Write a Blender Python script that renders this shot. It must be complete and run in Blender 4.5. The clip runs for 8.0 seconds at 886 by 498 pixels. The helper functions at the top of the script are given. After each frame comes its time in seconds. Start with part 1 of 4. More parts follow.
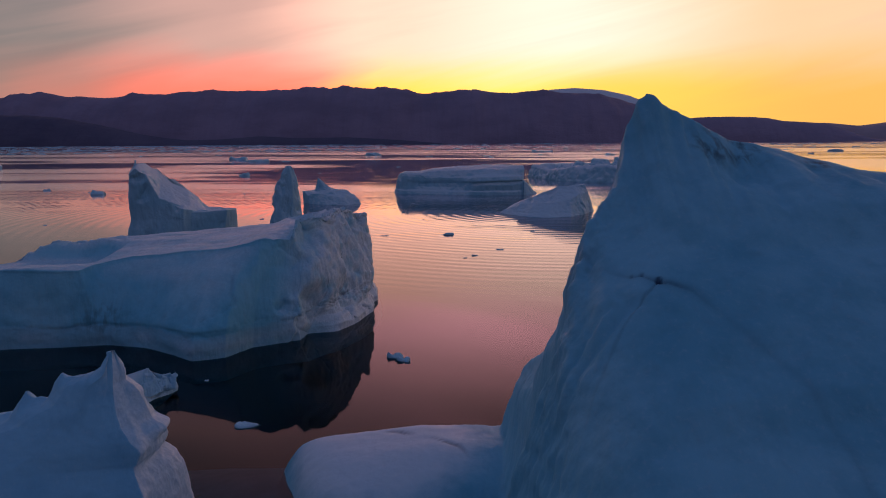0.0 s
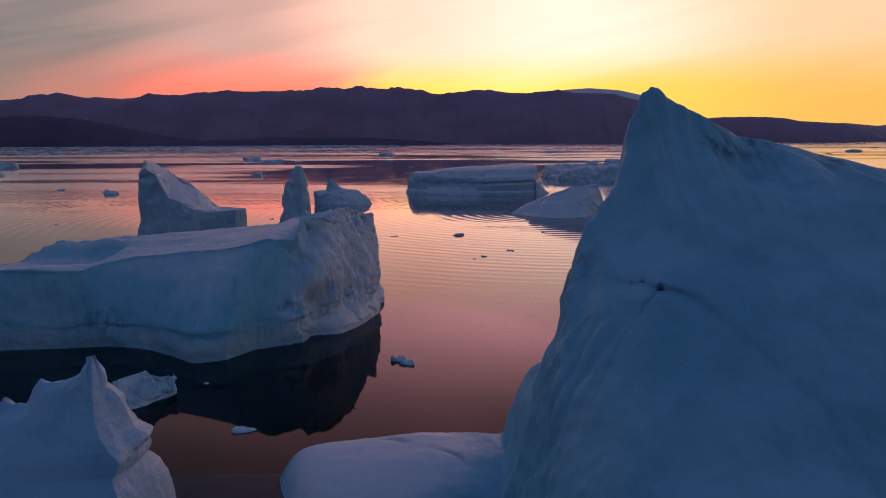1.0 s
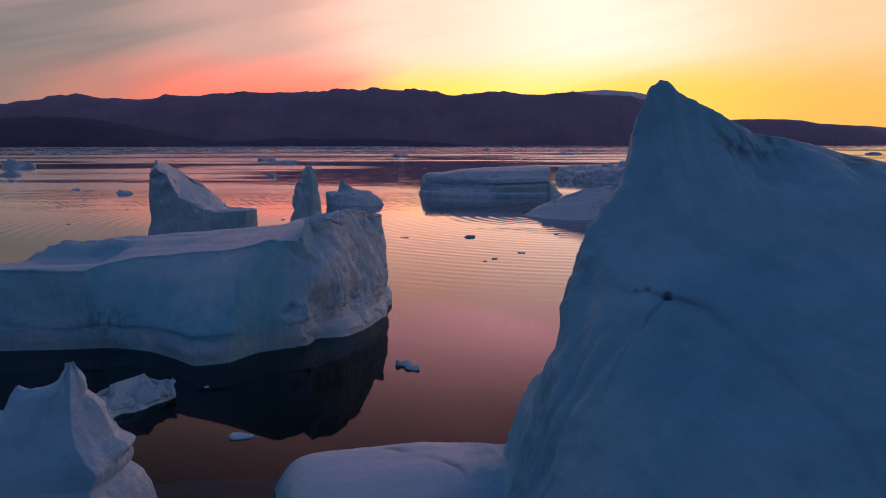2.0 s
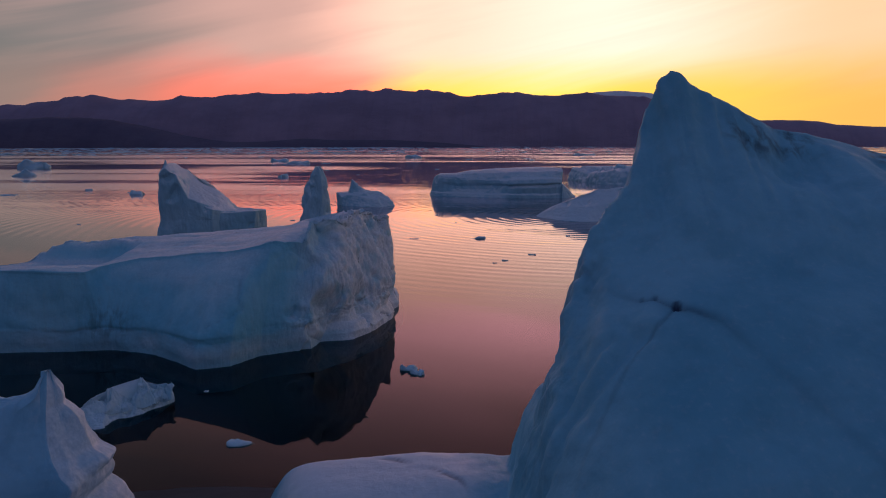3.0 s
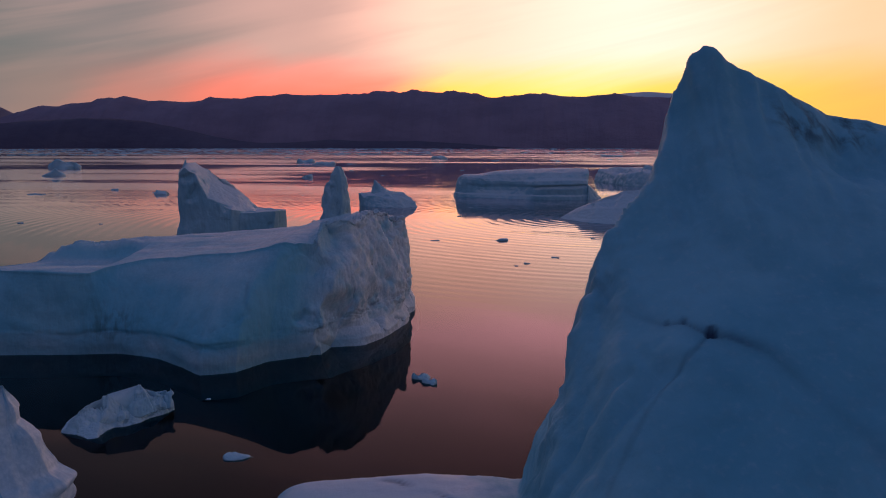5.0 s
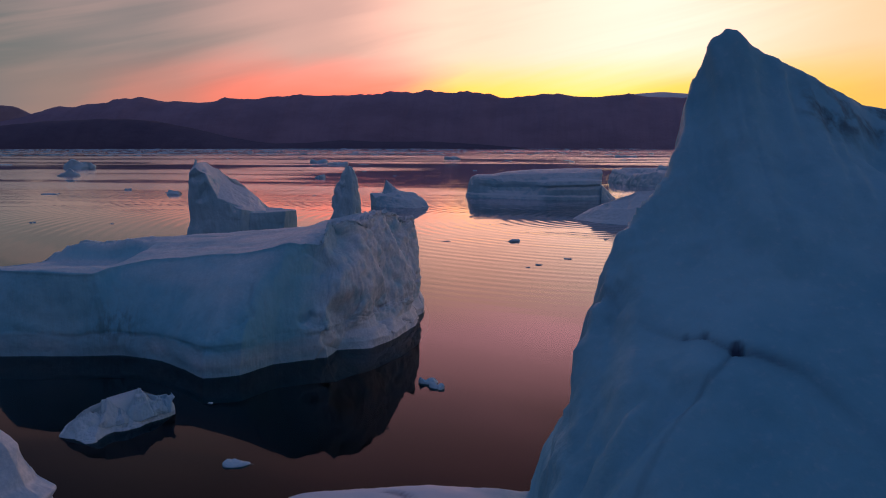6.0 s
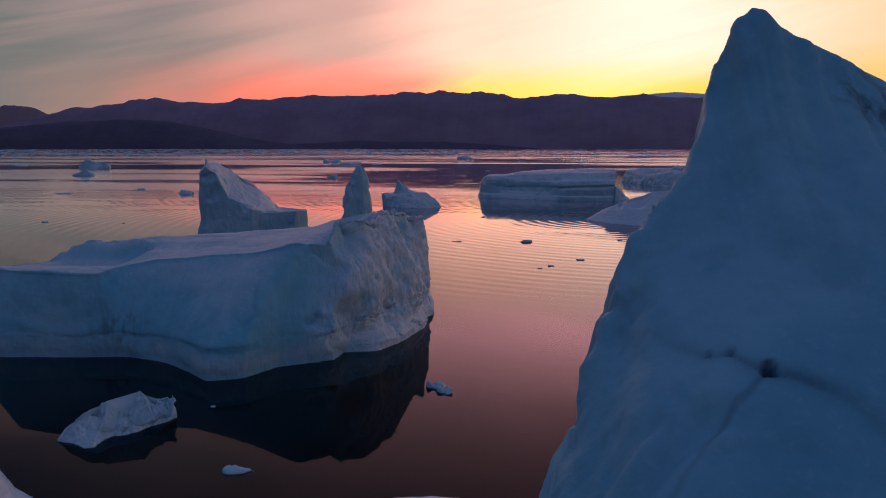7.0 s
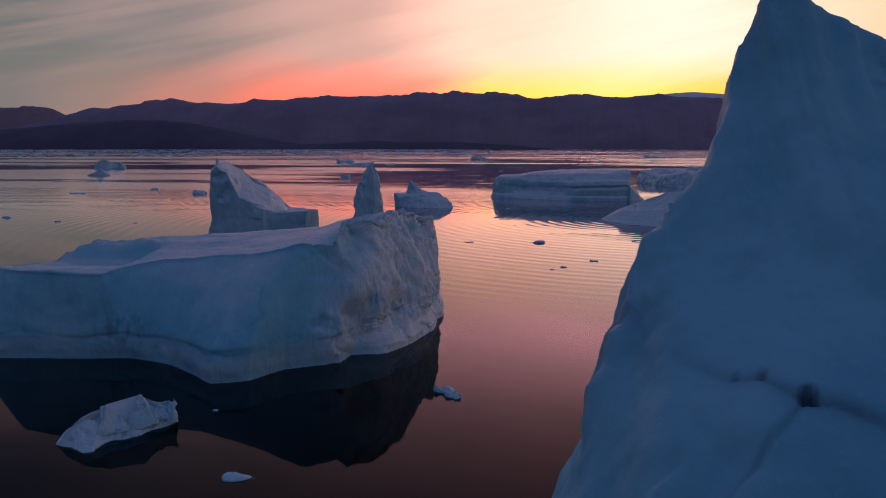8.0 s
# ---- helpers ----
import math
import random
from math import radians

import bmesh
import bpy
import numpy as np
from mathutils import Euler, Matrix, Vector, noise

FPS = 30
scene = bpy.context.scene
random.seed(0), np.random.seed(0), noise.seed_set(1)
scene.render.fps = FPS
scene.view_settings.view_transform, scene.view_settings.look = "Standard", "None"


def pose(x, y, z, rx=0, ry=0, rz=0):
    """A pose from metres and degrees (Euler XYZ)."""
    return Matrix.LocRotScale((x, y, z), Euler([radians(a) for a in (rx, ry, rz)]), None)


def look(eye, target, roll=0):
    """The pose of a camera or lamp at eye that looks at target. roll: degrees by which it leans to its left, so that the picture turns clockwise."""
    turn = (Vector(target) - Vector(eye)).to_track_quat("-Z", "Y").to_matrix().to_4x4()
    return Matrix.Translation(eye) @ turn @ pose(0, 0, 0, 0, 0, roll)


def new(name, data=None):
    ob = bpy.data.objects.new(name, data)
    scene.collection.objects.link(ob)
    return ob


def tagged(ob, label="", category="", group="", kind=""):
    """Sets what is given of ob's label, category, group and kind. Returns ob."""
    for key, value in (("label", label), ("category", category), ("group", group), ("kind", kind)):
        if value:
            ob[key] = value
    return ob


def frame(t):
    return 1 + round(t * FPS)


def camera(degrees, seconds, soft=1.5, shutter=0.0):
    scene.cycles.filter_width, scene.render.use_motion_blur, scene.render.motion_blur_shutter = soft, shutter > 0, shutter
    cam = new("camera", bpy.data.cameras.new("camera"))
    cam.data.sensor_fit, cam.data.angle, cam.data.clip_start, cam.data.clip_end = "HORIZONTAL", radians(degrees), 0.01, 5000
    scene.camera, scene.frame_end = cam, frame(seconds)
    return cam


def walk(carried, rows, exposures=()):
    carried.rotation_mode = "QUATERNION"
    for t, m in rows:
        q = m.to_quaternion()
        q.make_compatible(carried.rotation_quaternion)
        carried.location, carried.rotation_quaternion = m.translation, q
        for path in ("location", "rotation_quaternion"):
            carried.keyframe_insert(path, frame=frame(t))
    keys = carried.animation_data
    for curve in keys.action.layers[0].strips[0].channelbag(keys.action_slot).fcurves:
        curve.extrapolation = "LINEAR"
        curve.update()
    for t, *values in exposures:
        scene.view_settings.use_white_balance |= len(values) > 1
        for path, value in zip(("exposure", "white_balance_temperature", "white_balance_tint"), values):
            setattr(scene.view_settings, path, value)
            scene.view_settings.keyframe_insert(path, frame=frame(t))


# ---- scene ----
cam = camera(63.0, 8.0, soft=1.0)
PATH = [
    (0, (0.805, 0.429, 24.002), (0.769, 2.405, 23.699), -0.3),
    (0.5, (1.278, 1.269, 23.918), (1.223, 3.245, 23.616), -0.3),
    (1, (1.701, 2.145, 23.826), (1.627, 4.121, 23.524), -0.3),
    (1.5, (2.084, 3.074, 23.721), (1.99, 5.049, 23.421), -0.2),
    (3, (3.04, 5.946, 23.439), (2.891, 7.919, 23.144), -0.1),
    (3.5, (3.288, 6.913, 23.336), (3.122, 8.884, 23.042), -0.1),
    (4, (3.496, 7.884, 23.242), (3.313, 9.854, 22.949), -0.0),
    (4.5, (3.681, 8.815, 23.144), (3.479, 10.783, 22.852), 0.0),
    (6, (4.109, 11.586, 22.844), (3.853, 13.548, 22.554), 0.0),
    (6.5, (4.223, 12.478, 22.738), (3.948, 14.438, 22.449), 0.0),
    (7, (4.322, 13.34, 22.635), (4.03, 15.297, 22.346), 0.0),
    (7.5, (4.418, 14.233, 22.526), (4.107, 16.188, 22.238), -0.0),
    (8, (4.53, 15.105, 22.431), (4.201, 17.056, 22.143), -0.0),
]
walk(cam, [(t, look(eye, target, roll)) for t, eye, target, roll in PATH])


# ---------------------------------------------------------------- sky
def lin(r, g, b):
    """Display colour 0-255 to linear."""
    return tuple((c / 255 / 12.92) if c <= 10 else ((c / 255 + 0.055) / 1.055) ** 2.4 for c in (r, g, b))


class Nodes:
    """Small helper to wire node trees."""

    def __init__(self, tree):
        self.tree = tree
        tree.nodes.clear()

    def add(self, kind, **inputs):
        n = self.tree.nodes.new(kind)
        for key, value in inputs.items():
            self.put(n, key.replace("_", " "), value)
        return n

    def put(self, n, key, value):
        socket = n.inputs[int(key)] if key.isdigit() else n.inputs[key]
        if isinstance(value, bpy.types.NodeSocket):
            self.tree.links.new(value, socket)
        else:
            socket.default_value = value

    def math(self, op, a, b=0.0, c=0.0, clamp=False):
        n = self.tree.nodes.new("ShaderNodeMath")
        n.operation, n.use_clamp = op, clamp
        for k, v in enumerate((a, b, c)):
            self.put(n, str(k), v)
        return n.outputs[0]

    def span(self, v, a, b, c=0.0, d=1.0, smooth=True):
        n = self.tree.nodes.new("ShaderNodeMapRange")
        n.interpolation_type = "SMOOTHSTEP" if smooth else "LINEAR"
        for k, x in enumerate((v, a, b, c, d)):
            self.put(n, str(k), x)
        return n.outputs[0]

    def mix(self, f, a, b, blend="MIX"):
        n = self.tree.nodes.new("ShaderNodeMix")
        n.data_type, n.blend_type = "RGBA", blend
        self.put(n, "0", f)
        for key, v in (("6", a), ("7", b)):
            self.put(n, key, v if isinstance(v, bpy.types.NodeSocket) else (*v[:3], 1))
        return n.outputs[2]

    def ramp(self, f, stops):
        n = self.tree.nodes.new("ShaderNodeValToRGB")
        n.color_ramp.interpolation = "EASE"
        e = n.color_ramp.elements
        e.remove(e[1])
        e[0].position, e[0].color = stops[0][0], (*stops[0][1][:3], 1)
        for p, c in stops[1:]:
            e.new(p).color = (*c[:3], 1)
        self.put(n, "0", f)
        return n.outputs[0]

    def noise(self, vec, scale, detail=4, rough=0.5, distort=0.0):
        n = self.tree.nodes.new("ShaderNodeTexNoise")
        for k, v in (("Vector", vec), ("Scale", scale), ("Detail", detail), ("Roughness", rough), ("Distortion", distort)):
            self.put(n, k, v)
        return n.outputs[0]

    def scaled(self, vec, sx, sy, sz, rz=0.0):
        n = self.tree.nodes.new("ShaderNodeMapping")
        self.put(n, "Vector", vec)
        n.inputs["Scale"].default_value = (sx, sy, sz)
        n.inputs["Rotation"].default_value = (0, 0, rz)
        return n.outputs[0]

    def bump(self, height, strength, distance, normal=None):
        n = self.tree.nodes.new("ShaderNodeBump")
        self.put(n, "Height", height)
        self.put(n, "Strength", strength)
        self.put(n, "Distance", distance)
        if normal is not None:
            self.put(n, "Normal", normal)
        return n.outputs[0]


def make_sky():
    """Afterglow: a bright warm band round the place where the sun has set, under thin cloud, blue dusk behind and above."""
    world = bpy.data.worlds.new("dusk_sky")
    scene.world = world
    world.use_nodes = True
    w = Nodes(world.node_tree)
    way = w.add("ShaderNodeTexCoord").outputs["Generated"]
    xyz = w.add("ShaderNodeSeparateXYZ", Vector=way)
    x, y, z = xyz.outputs
    az = w.math("DIVIDE", w.math("ARCTAN2", x, y), math.pi)      # -1 .. 1, 0 straight ahead
    el = w.math("DIVIDE", w.math("ARCSINE", z), math.pi / 2)     # 0 horizon, 1 zenith
    # thin streaked cloud bends the bands
    flat = w.add("ShaderNodeCombineXYZ", X=w.math("MULTIPLY", az, 14.0), Y=w.math("MULTIPLY_ADD", el, 30.0, w.math("MULTIPLY", az, -12.0)), Z=0.0).outputs[0]
    veil = w.noise(w.scaled(flat, 0.40, 0.55, 1.0), 1.0, 5, 0.55, 0.6)
    wisp = w.noise(w.scaled(flat, 0.42, 0.95, 1.0), 1.15, 4, 0.48, 0.8)
    bend = w.math("MULTIPLY", w.math("SUBTRACT", veil, 0.5), 0.055)
    elb = w.math("ADD", el, bend)
    azb = w.math("ADD", w.math("MULTIPLY_ADD", az, 0.5, 0.5), w.math("MULTIPLY", w.math("SUBTRACT", wisp, 0.5), 0.022))
    deg = lambda a: 0.5 + a / 360.0
    dusk = lin(40, 66, 98)
    hot = lambda k, r, g, b: tuple(c * m for c, m in zip(lin(r, g, b), (k, 1, 1)))
    low = w.ramp(azb, [(deg(-110), dusk), (deg(-65), lin(76, 86, 106)), (deg(-43), lin(112, 114, 120)), (deg(-35), lin(146, 124, 122)), (deg(-28), lin(200, 126, 118)), (deg(-20), hot(1.2, 246, 122, 106)),
                       (deg(-11), hot(2.0, 254, 120, 100)), (deg(-8), hot(2.2, 255, 172, 92)), (deg(-5.5), hot(2.0, 255, 224, 78)), (deg(-3), hot(1.9, 255, 228, 76)), (deg(3), hot(1.2, 255, 236, 96)),
                       (deg(13), hot(1.1, 255, 214, 96)), (deg(27), lin(253, 190, 98)), (deg(50), lin(248, 186, 130)), (deg(80), lin(206, 170, 156)), (deg(115), lin(84, 94, 112)), (deg(160), dusk)])
    high = w.ramp(azb, [(deg(-110), dusk), (deg(-60), lin(82, 96, 112)), (deg(-41), lin(96, 106, 110)), (deg(-30), lin(130, 122, 124)),
                        (deg(-17), lin(208, 164, 156)), (deg(-6), hot(1.5, 249, 226, 202)), (deg(8), (1.5, 0.98, 0.80)),
                        (deg(24), hot(1.12, 250, 212, 168)), (deg(50), lin(240, 200, 174)), (deg(80), lin(196, 180, 176)), (deg(115), lin(84, 96, 114)), (deg(160), dusk)])
    rose = w.ramp(azb, [(deg(-120), lin(40, 66, 100)), (deg(-70), lin(64, 78, 104)), (deg(-34), lin(140, 118, 128)), (deg(-22), (0.95, 0.49, 0.53)), (deg(-10), (1.75, 0.80, 0.88)), (deg(2), (2.30, 1.06, 1.16)),
                        (deg(14), (1.95, 0.95, 1.02)), (deg(28), (0.80, 0.46, 0.52)), (deg(45), lin(112, 106, 124)), (deg(75), lin(72, 84, 110)), (deg(115), lin(40, 66, 102))])
    mauve = w.ramp(azb, [(deg(-110), lin(38, 64, 100)), (deg(-45), lin(66, 78, 108)), (deg(-27), (0.33, 0.26, 0.31)), (deg(-14), (0.82, 0.46, 0.53)), (deg(0), (1.1, 0.56, 0.64)),
                         (deg(25), lin(104, 98, 124)), (deg(50), lin(64, 78, 110)), (deg(100), lin(38, 64, 102))])
    zenith = lin(25, 70, 116)
    sky = w.mix(w.span(elb, 0.030, 0.082), low, high)
    sky = w.mix(w.span(elb, 0.122, 0.172), sky, rose)
    sky = w.mix(w.span(elb, 0.17, 0.26), sky, mauve)
    sky = w.mix(w.span(elb, 0.23, 0.40), sky, zenith)
    streaks = w.noise(w.scaled(flat, 0.40, 1.2, 1.0), 1.0, 5, 0.55, 1.4)
    sky = w.mix(w.math("MULTIPLY", w.span(wisp, 0.42, 0.72), w.span(el, 0.02, 0.08, 0.0, 0.18)), sky, lin(228, 176, 166))
    sky = w.mix(w.math("MULTIPLY", w.span(streaks, 0.46, 0.70), w.span(el, 0.025, 0.07, 0.0, 0.12)), sky, lin(214, 166, 156))
    # clear air behind the veil
    air = w.add("ShaderNodeTexSky")
    air.sky_type, air.sun_disc = "NISHITA", False
    air.sun_elevation, air.sun_rotation = radians(0.5), radians(0.0)
    clear = w.add("ShaderNodeBackground", Color=air.outputs[0], Strength=0.02)
    glow = w.add("ShaderNodeBackground", Color=sky, Strength=1.0)
    both = w.add("ShaderNodeAddShader")
    w.put(both, "0", glow.outputs[0])
    w.put(both, "1", clear.outputs[0])
    w.add("ShaderNodeOutputWorld", Surface=both.outputs[0])


make_sky()


# ---------------------------------------------------------------- materials
def material(name):
    m = bpy.data.materials.new(name)
    m.use_nodes = True
    return m, Nodes(m.node_tree)


def finish(n, colour, rough, normal=None, **more):
    p = n.add("ShaderNodeBsdfPrincipled", Base_Color=colour if isinstance(colour, bpy.types.NodeSocket) else (*colour[:3], 1), Roughness=rough, **more)
    if normal is not None:
        n.put(p, "Normal", normal)
    n.add("ShaderNodeOutputMaterial", Surface=p.outputs[0])
    return p


def ice_material(name, white, blue, size=1.0, streak=0.3, dirt=(), relief=0.8, wash=0.0, dense=(), shade_grit=False, sky_lit=()):
    """Glacier ice: packed white snow ice with blue, denser patches, fine vertical melt streaks and pitted relief.
    dirt: (x, y, z, radius) of moraine stains; dense: of bubble-free blue ice; sky_lit: of open ice whitened in colour
    for the light on it; wash: height of the wave-washed band."""
    m, n = material(name)
    at = n.add("ShaderNodeTexCoord").outputs["Object"]
    big = n.noise(at, 0.10 / size, 4, 0.55, 0.4)
    mid = n.noise(at, 0.55 / size, 6, 0.6)
    runs = n.noise(n.scaled(at, 1.4 / size, 1.4 / size, 0.10 / size), 1.0, 5, 0.6, 0.3)
    fine = n.noise(at, 4.5 / size, 5, 0.62)
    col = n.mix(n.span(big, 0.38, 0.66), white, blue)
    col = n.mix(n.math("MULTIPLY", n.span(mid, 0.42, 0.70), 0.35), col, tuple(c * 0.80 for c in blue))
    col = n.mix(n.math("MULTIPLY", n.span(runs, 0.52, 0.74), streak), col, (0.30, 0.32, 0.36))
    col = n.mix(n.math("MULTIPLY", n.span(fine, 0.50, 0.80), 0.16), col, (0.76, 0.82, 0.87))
    if wash:
        z = n.add("ShaderNodeSeparateXYZ", Vector=at).outputs[2]
        edge = n.math("ADD", z, n.math("MULTIPLY", n.math("SUBTRACT", mid, 0.5), wash * 0.9))
        col = n.mix(n.span(edge, wash * 0.9, wash * 1.15, 0.30, 0.0), col, (0.40, 0.46, 0.47))
    for x, y, z, r, deep_blue in [(*v, True) for v in dense] + [(*v, False) for v in sky_lit]:
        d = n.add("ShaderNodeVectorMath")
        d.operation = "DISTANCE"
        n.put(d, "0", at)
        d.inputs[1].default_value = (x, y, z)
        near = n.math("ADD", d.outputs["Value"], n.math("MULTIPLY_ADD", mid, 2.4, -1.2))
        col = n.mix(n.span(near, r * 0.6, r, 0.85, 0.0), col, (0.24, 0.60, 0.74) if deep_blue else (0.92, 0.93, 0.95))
    for k, (x, y, z, r) in enumerate(dirt):
        d = n.add("ShaderNodeVectorMath")
        d.operation = "DISTANCE"
        n.put(d, "0", at)
        d.inputs[1].default_value = (x, y, z)
        near = n.span(d.outputs["Value"], r * 0.15, r, 1.0, 0.0)
        spots = n.noise(n.scaled(at, 1.9, 1.9, 0.30), 1.0, 5, 0.6, 0.15)
        col = n.mix(n.math("MULTIPLY", near, n.span(spots, 0.40, 0.68, 0.0, 0.85), clamp=True), col, (0.04, 0.04, 0.045))
    if shade_grit:
        a = n.add("ShaderNodeAttribute")
        a.attribute_name = "shade_grit"
        w = n.add("ShaderNodeAttribute")
        w.attribute_name = "lit_firn"
        # pale tint for snowed tops and for sides that catch the glow
        lit_crust = n.mix(n.span(fine, 0.35, 0.70), (0.68, 0.76, 0.80), (0.88, 0.92, 0.94))
        col = n.mix(w.outputs["Fac"], col, lit_crust)
        # near-black tint for grit and for the shade painted into cracks and pits
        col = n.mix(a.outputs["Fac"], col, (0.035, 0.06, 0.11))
    nor = n.bump(big, 0.5 * relief, 1.2 * size)
    nor = n.bump(mid, 0.55 * relief, 0.30 * size, nor)
    nor = n.bump(runs, 0.35 * relief, 0.22 * size, nor)
    nor = n.bump(fine, 0.45 * relief, 0.05 * size, nor)
    rough = n.span(mid, 0.3, 0.75, 0.42, 0.72, False)
    finish(n, col, rough, nor, IOR=1.31)
    return m


ice_far = ice_material("far_ice", (0.48, 0.73, 0.83), (0.34, 0.63, 0.75), 1.2, 0.06, relief=0.4, shade_grit=True)
ice_wall = ice_material("wall_ice", (0.36, 0.71, 0.82), (0.205, 0.59, 0.73), 1.3, 0.12, [(-40.8, 80.5, 3.8, 4.5), (-12, 101, 4.5, 4.0)], 0.9, 2.4, shade_grit=True)
# the upturned foot is whitened: the sky light it catches is put into its colour
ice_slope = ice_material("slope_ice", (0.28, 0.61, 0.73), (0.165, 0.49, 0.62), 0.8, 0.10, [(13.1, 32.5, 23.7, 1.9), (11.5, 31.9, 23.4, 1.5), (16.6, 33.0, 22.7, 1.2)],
                         dense=[(4.0, 43, 8, 6.5), (5.0, 37, 13, 5.5), (3.2, 30, 14, 5.0), (1.2, 22, 12, 5.0), (-4, 39.0, 0.0, 4.6), (-12.2, 47.5, 0.0, 2.6)], relief=0.55, shade_grit=True, sky_lit=[(-4.5, 47.6, 4.6, 8.5)])
ice_fin = ice_material("fin_ice", (0.34, 0.65, 0.80), (0.24, 0.55, 0.73), 0.9, 0.02, relief=0.35, shade_grit=True)
ice_drowned = ice_material("drowned_ice", (0.20, 0.50, 0.47), (0.15, 0.42, 0.41), 1.5, 0.0, relief=0.5)
ice_block = ice_material("block_ice", (0.66, 0.84, 0.90), (0.42, 0.71, 0.84), 0.8, 0.02, relief=0.22, shade_grit=True)


def rock_material(name, dark, pale, size):
    m, n = material(name)
    at = n.add("ShaderNodeTexCoord").outputs["Object"]
    a = n.noise(n.scaled(at, 0.004, 0.004, 0.010), 1.0 / size, 6, 0.6)
    b = n.noise(n.scaled(at, 0.02, 0.02, 0.05), 1.0 / size, 6, 0.65)
    gully = n.noise(n.scaled(at, 0.030, 0.004, 0.004), 1.0 / size, 5, 0.6, 0.5)
    col = n.mix(n.span(a, 0.35, 0.68), dark, pale)
    col = n.mix(n.math("MULTIPLY", n.span(gully, 0.45, 0.7), 0.18), col, tuple(c * 0.7 for c in dark))
    col = n.mix(n.math("MULTIPLY", n.span(b, 0.5, 0.75), 0.25), col, pale)
    finish(n, col, 0.92, n.bump(gully, 0.25, 20 * size, n.bump(b, 0.4, 14 * size)))
    return m


# distance haze is put into the rock colours: purple plateau, paler far hills
rock_main = rock_material("hazed_plateau_rock", (0.33, 0.23, 0.30), (0.42, 0.29, 0.37), 1.0)
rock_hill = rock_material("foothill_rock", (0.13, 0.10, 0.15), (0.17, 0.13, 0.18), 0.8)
rock_far = rock_material("hazed_far_rock", (0.46, 0.30, 0.32), (0.56, 0.38, 0.40), 1.4)
snow_cap = rock_material("ice_cap_snow", (0.80, 0.80, 0.84), (0.88, 0.88, 0.90), 1.5)


def water_material():
    """Calm fjord water: mirror-smooth near the bergs, broken by catspaws and slow swell farther out."""
    m, n = material("fjord_water")
    at = n.add("ShaderNodeTexCoord").outputs["Object"]
    xyz = n.add("ShaderNodeSeparateXYZ", Vector=at)
    reach = xyz.outputs[1]
    patch = n.noise(n.scaled(at, 0.0018, 0.0110, 1.0, 0.04), 1.0, 6, 0.62, 0.5)
    swell = n.noise(n.scaled(at, 0.035, 0.10, 1.0, 0.12), 1.0, 3, 0.5, 0.3)
    chop = n.noise(n.scaled(at, 0.35, 0.9, 1.0, 0.2), 1.0, 4, 0.55, 0.4)
    # rings that spread from the drifting bergs
    rings = n.tree.nodes.new("ShaderNodeTexWave")
    rings.wave_type, rings.rings_direction = "RINGS", "SPHERICAL"
    n.tree.links.new(n.scaled(at, 1.0, 1.0, 0.0), rings.inputs["Vector"])
    rings.inputs["Vector"].links[0].from_node.inputs["Location"].default_value = (-32.0, -236.0, 0.0)
    for k, v in (("Scale", 0.085), ("Distortion", 5.0), ("Detail", 2.0), ("Detail Scale", 0.16)):
        rings.inputs[k].default_value = v
    here = n.math("MULTIPLY", n.span(reach, 95, 150), n.span(reach, 300, 420, 1.0, 0.0))
    # a calm lens of water among the catspaws
    lens = n.add("ShaderNodeVectorMath")
    lens.operation = "LENGTH"
    n.put(lens, "0", n.scaled(at, 1 / 150.0, 1 / 190.0, 0.0))
    lens.inputs[0].links[0].from_node.inputs["Location"].default_value = (0.1, -2.85, 0.0)
    calm = n.span(n.math("ADD", lens.outputs["Value"], n.math("MULTIPLY_ADD", patch, 1.6, -0.8)), 0.75, 1.15, 1.0, 0.0)
    streak = n.span(patch, 0.43, 0.54, 0.0, 1.0)
    ruffled = n.math("MULTIPLY", n.math("MULTIPLY", streak, n.span(reach, 240, 380)), n.math("SUBTRACT", 1.0, calm))
    nor = n.bump(swell, n.span(reach, 110, 500, 0.0, 0.42), 0.5)
    nor = n.bump(rings.outputs["Fac"], n.math("MULTIPLY", n.math("MULTIPLY", here, n.span(swell, 0.38, 0.60, 0.25, 1.0)), 0.17), 0.16, nor)
    nor = n.bump(chop, n.math("MULTIPLY_ADD", ruffled, 0.18, n.span(reach, 130, 280, 0.0, 0.03)), 0.15, nor)
    rough = n.math("MULTIPLY_ADD", ruffled, 0.13, n.span(reach, 60, 260, 0.03, 0.045))
    gloss = n.add("ShaderNodeBsdfGlossy", Color=(0.96, 0.92, 0.96, 1), Roughness=rough, Normal=nor)
    under = n.add("ShaderNodeBsdfTransparent", Color=(0.13, 0.36, 0.37, 1))
    fres = n.add("ShaderNodeFresnel", IOR=1.333, Normal=nor)
    mirror = n.math("MULTIPLY", n.math("POWER", fres.outputs[0], 1.58), 1.9, clamp=True)
    mixed = n.add("ShaderNodeMixShader")
    for key, v in (("0", mirror), ("1", under.outputs[0]), ("2", gloss.outputs[0])):
        n.put(mixed, key, v)
    n.add("ShaderNodeOutputMaterial", Surface=mixed.outputs[0])
    return m


water_mat = water_material()
deep_mat, dn = material("deep_water")
finish(dn, dn.mix(dn.noise(dn.add("ShaderNodeTexCoord").outputs["Object"], 0.02, 3), (0.003, 0.012, 0.014), (0.005, 0.018, 0.020)), 0.9)


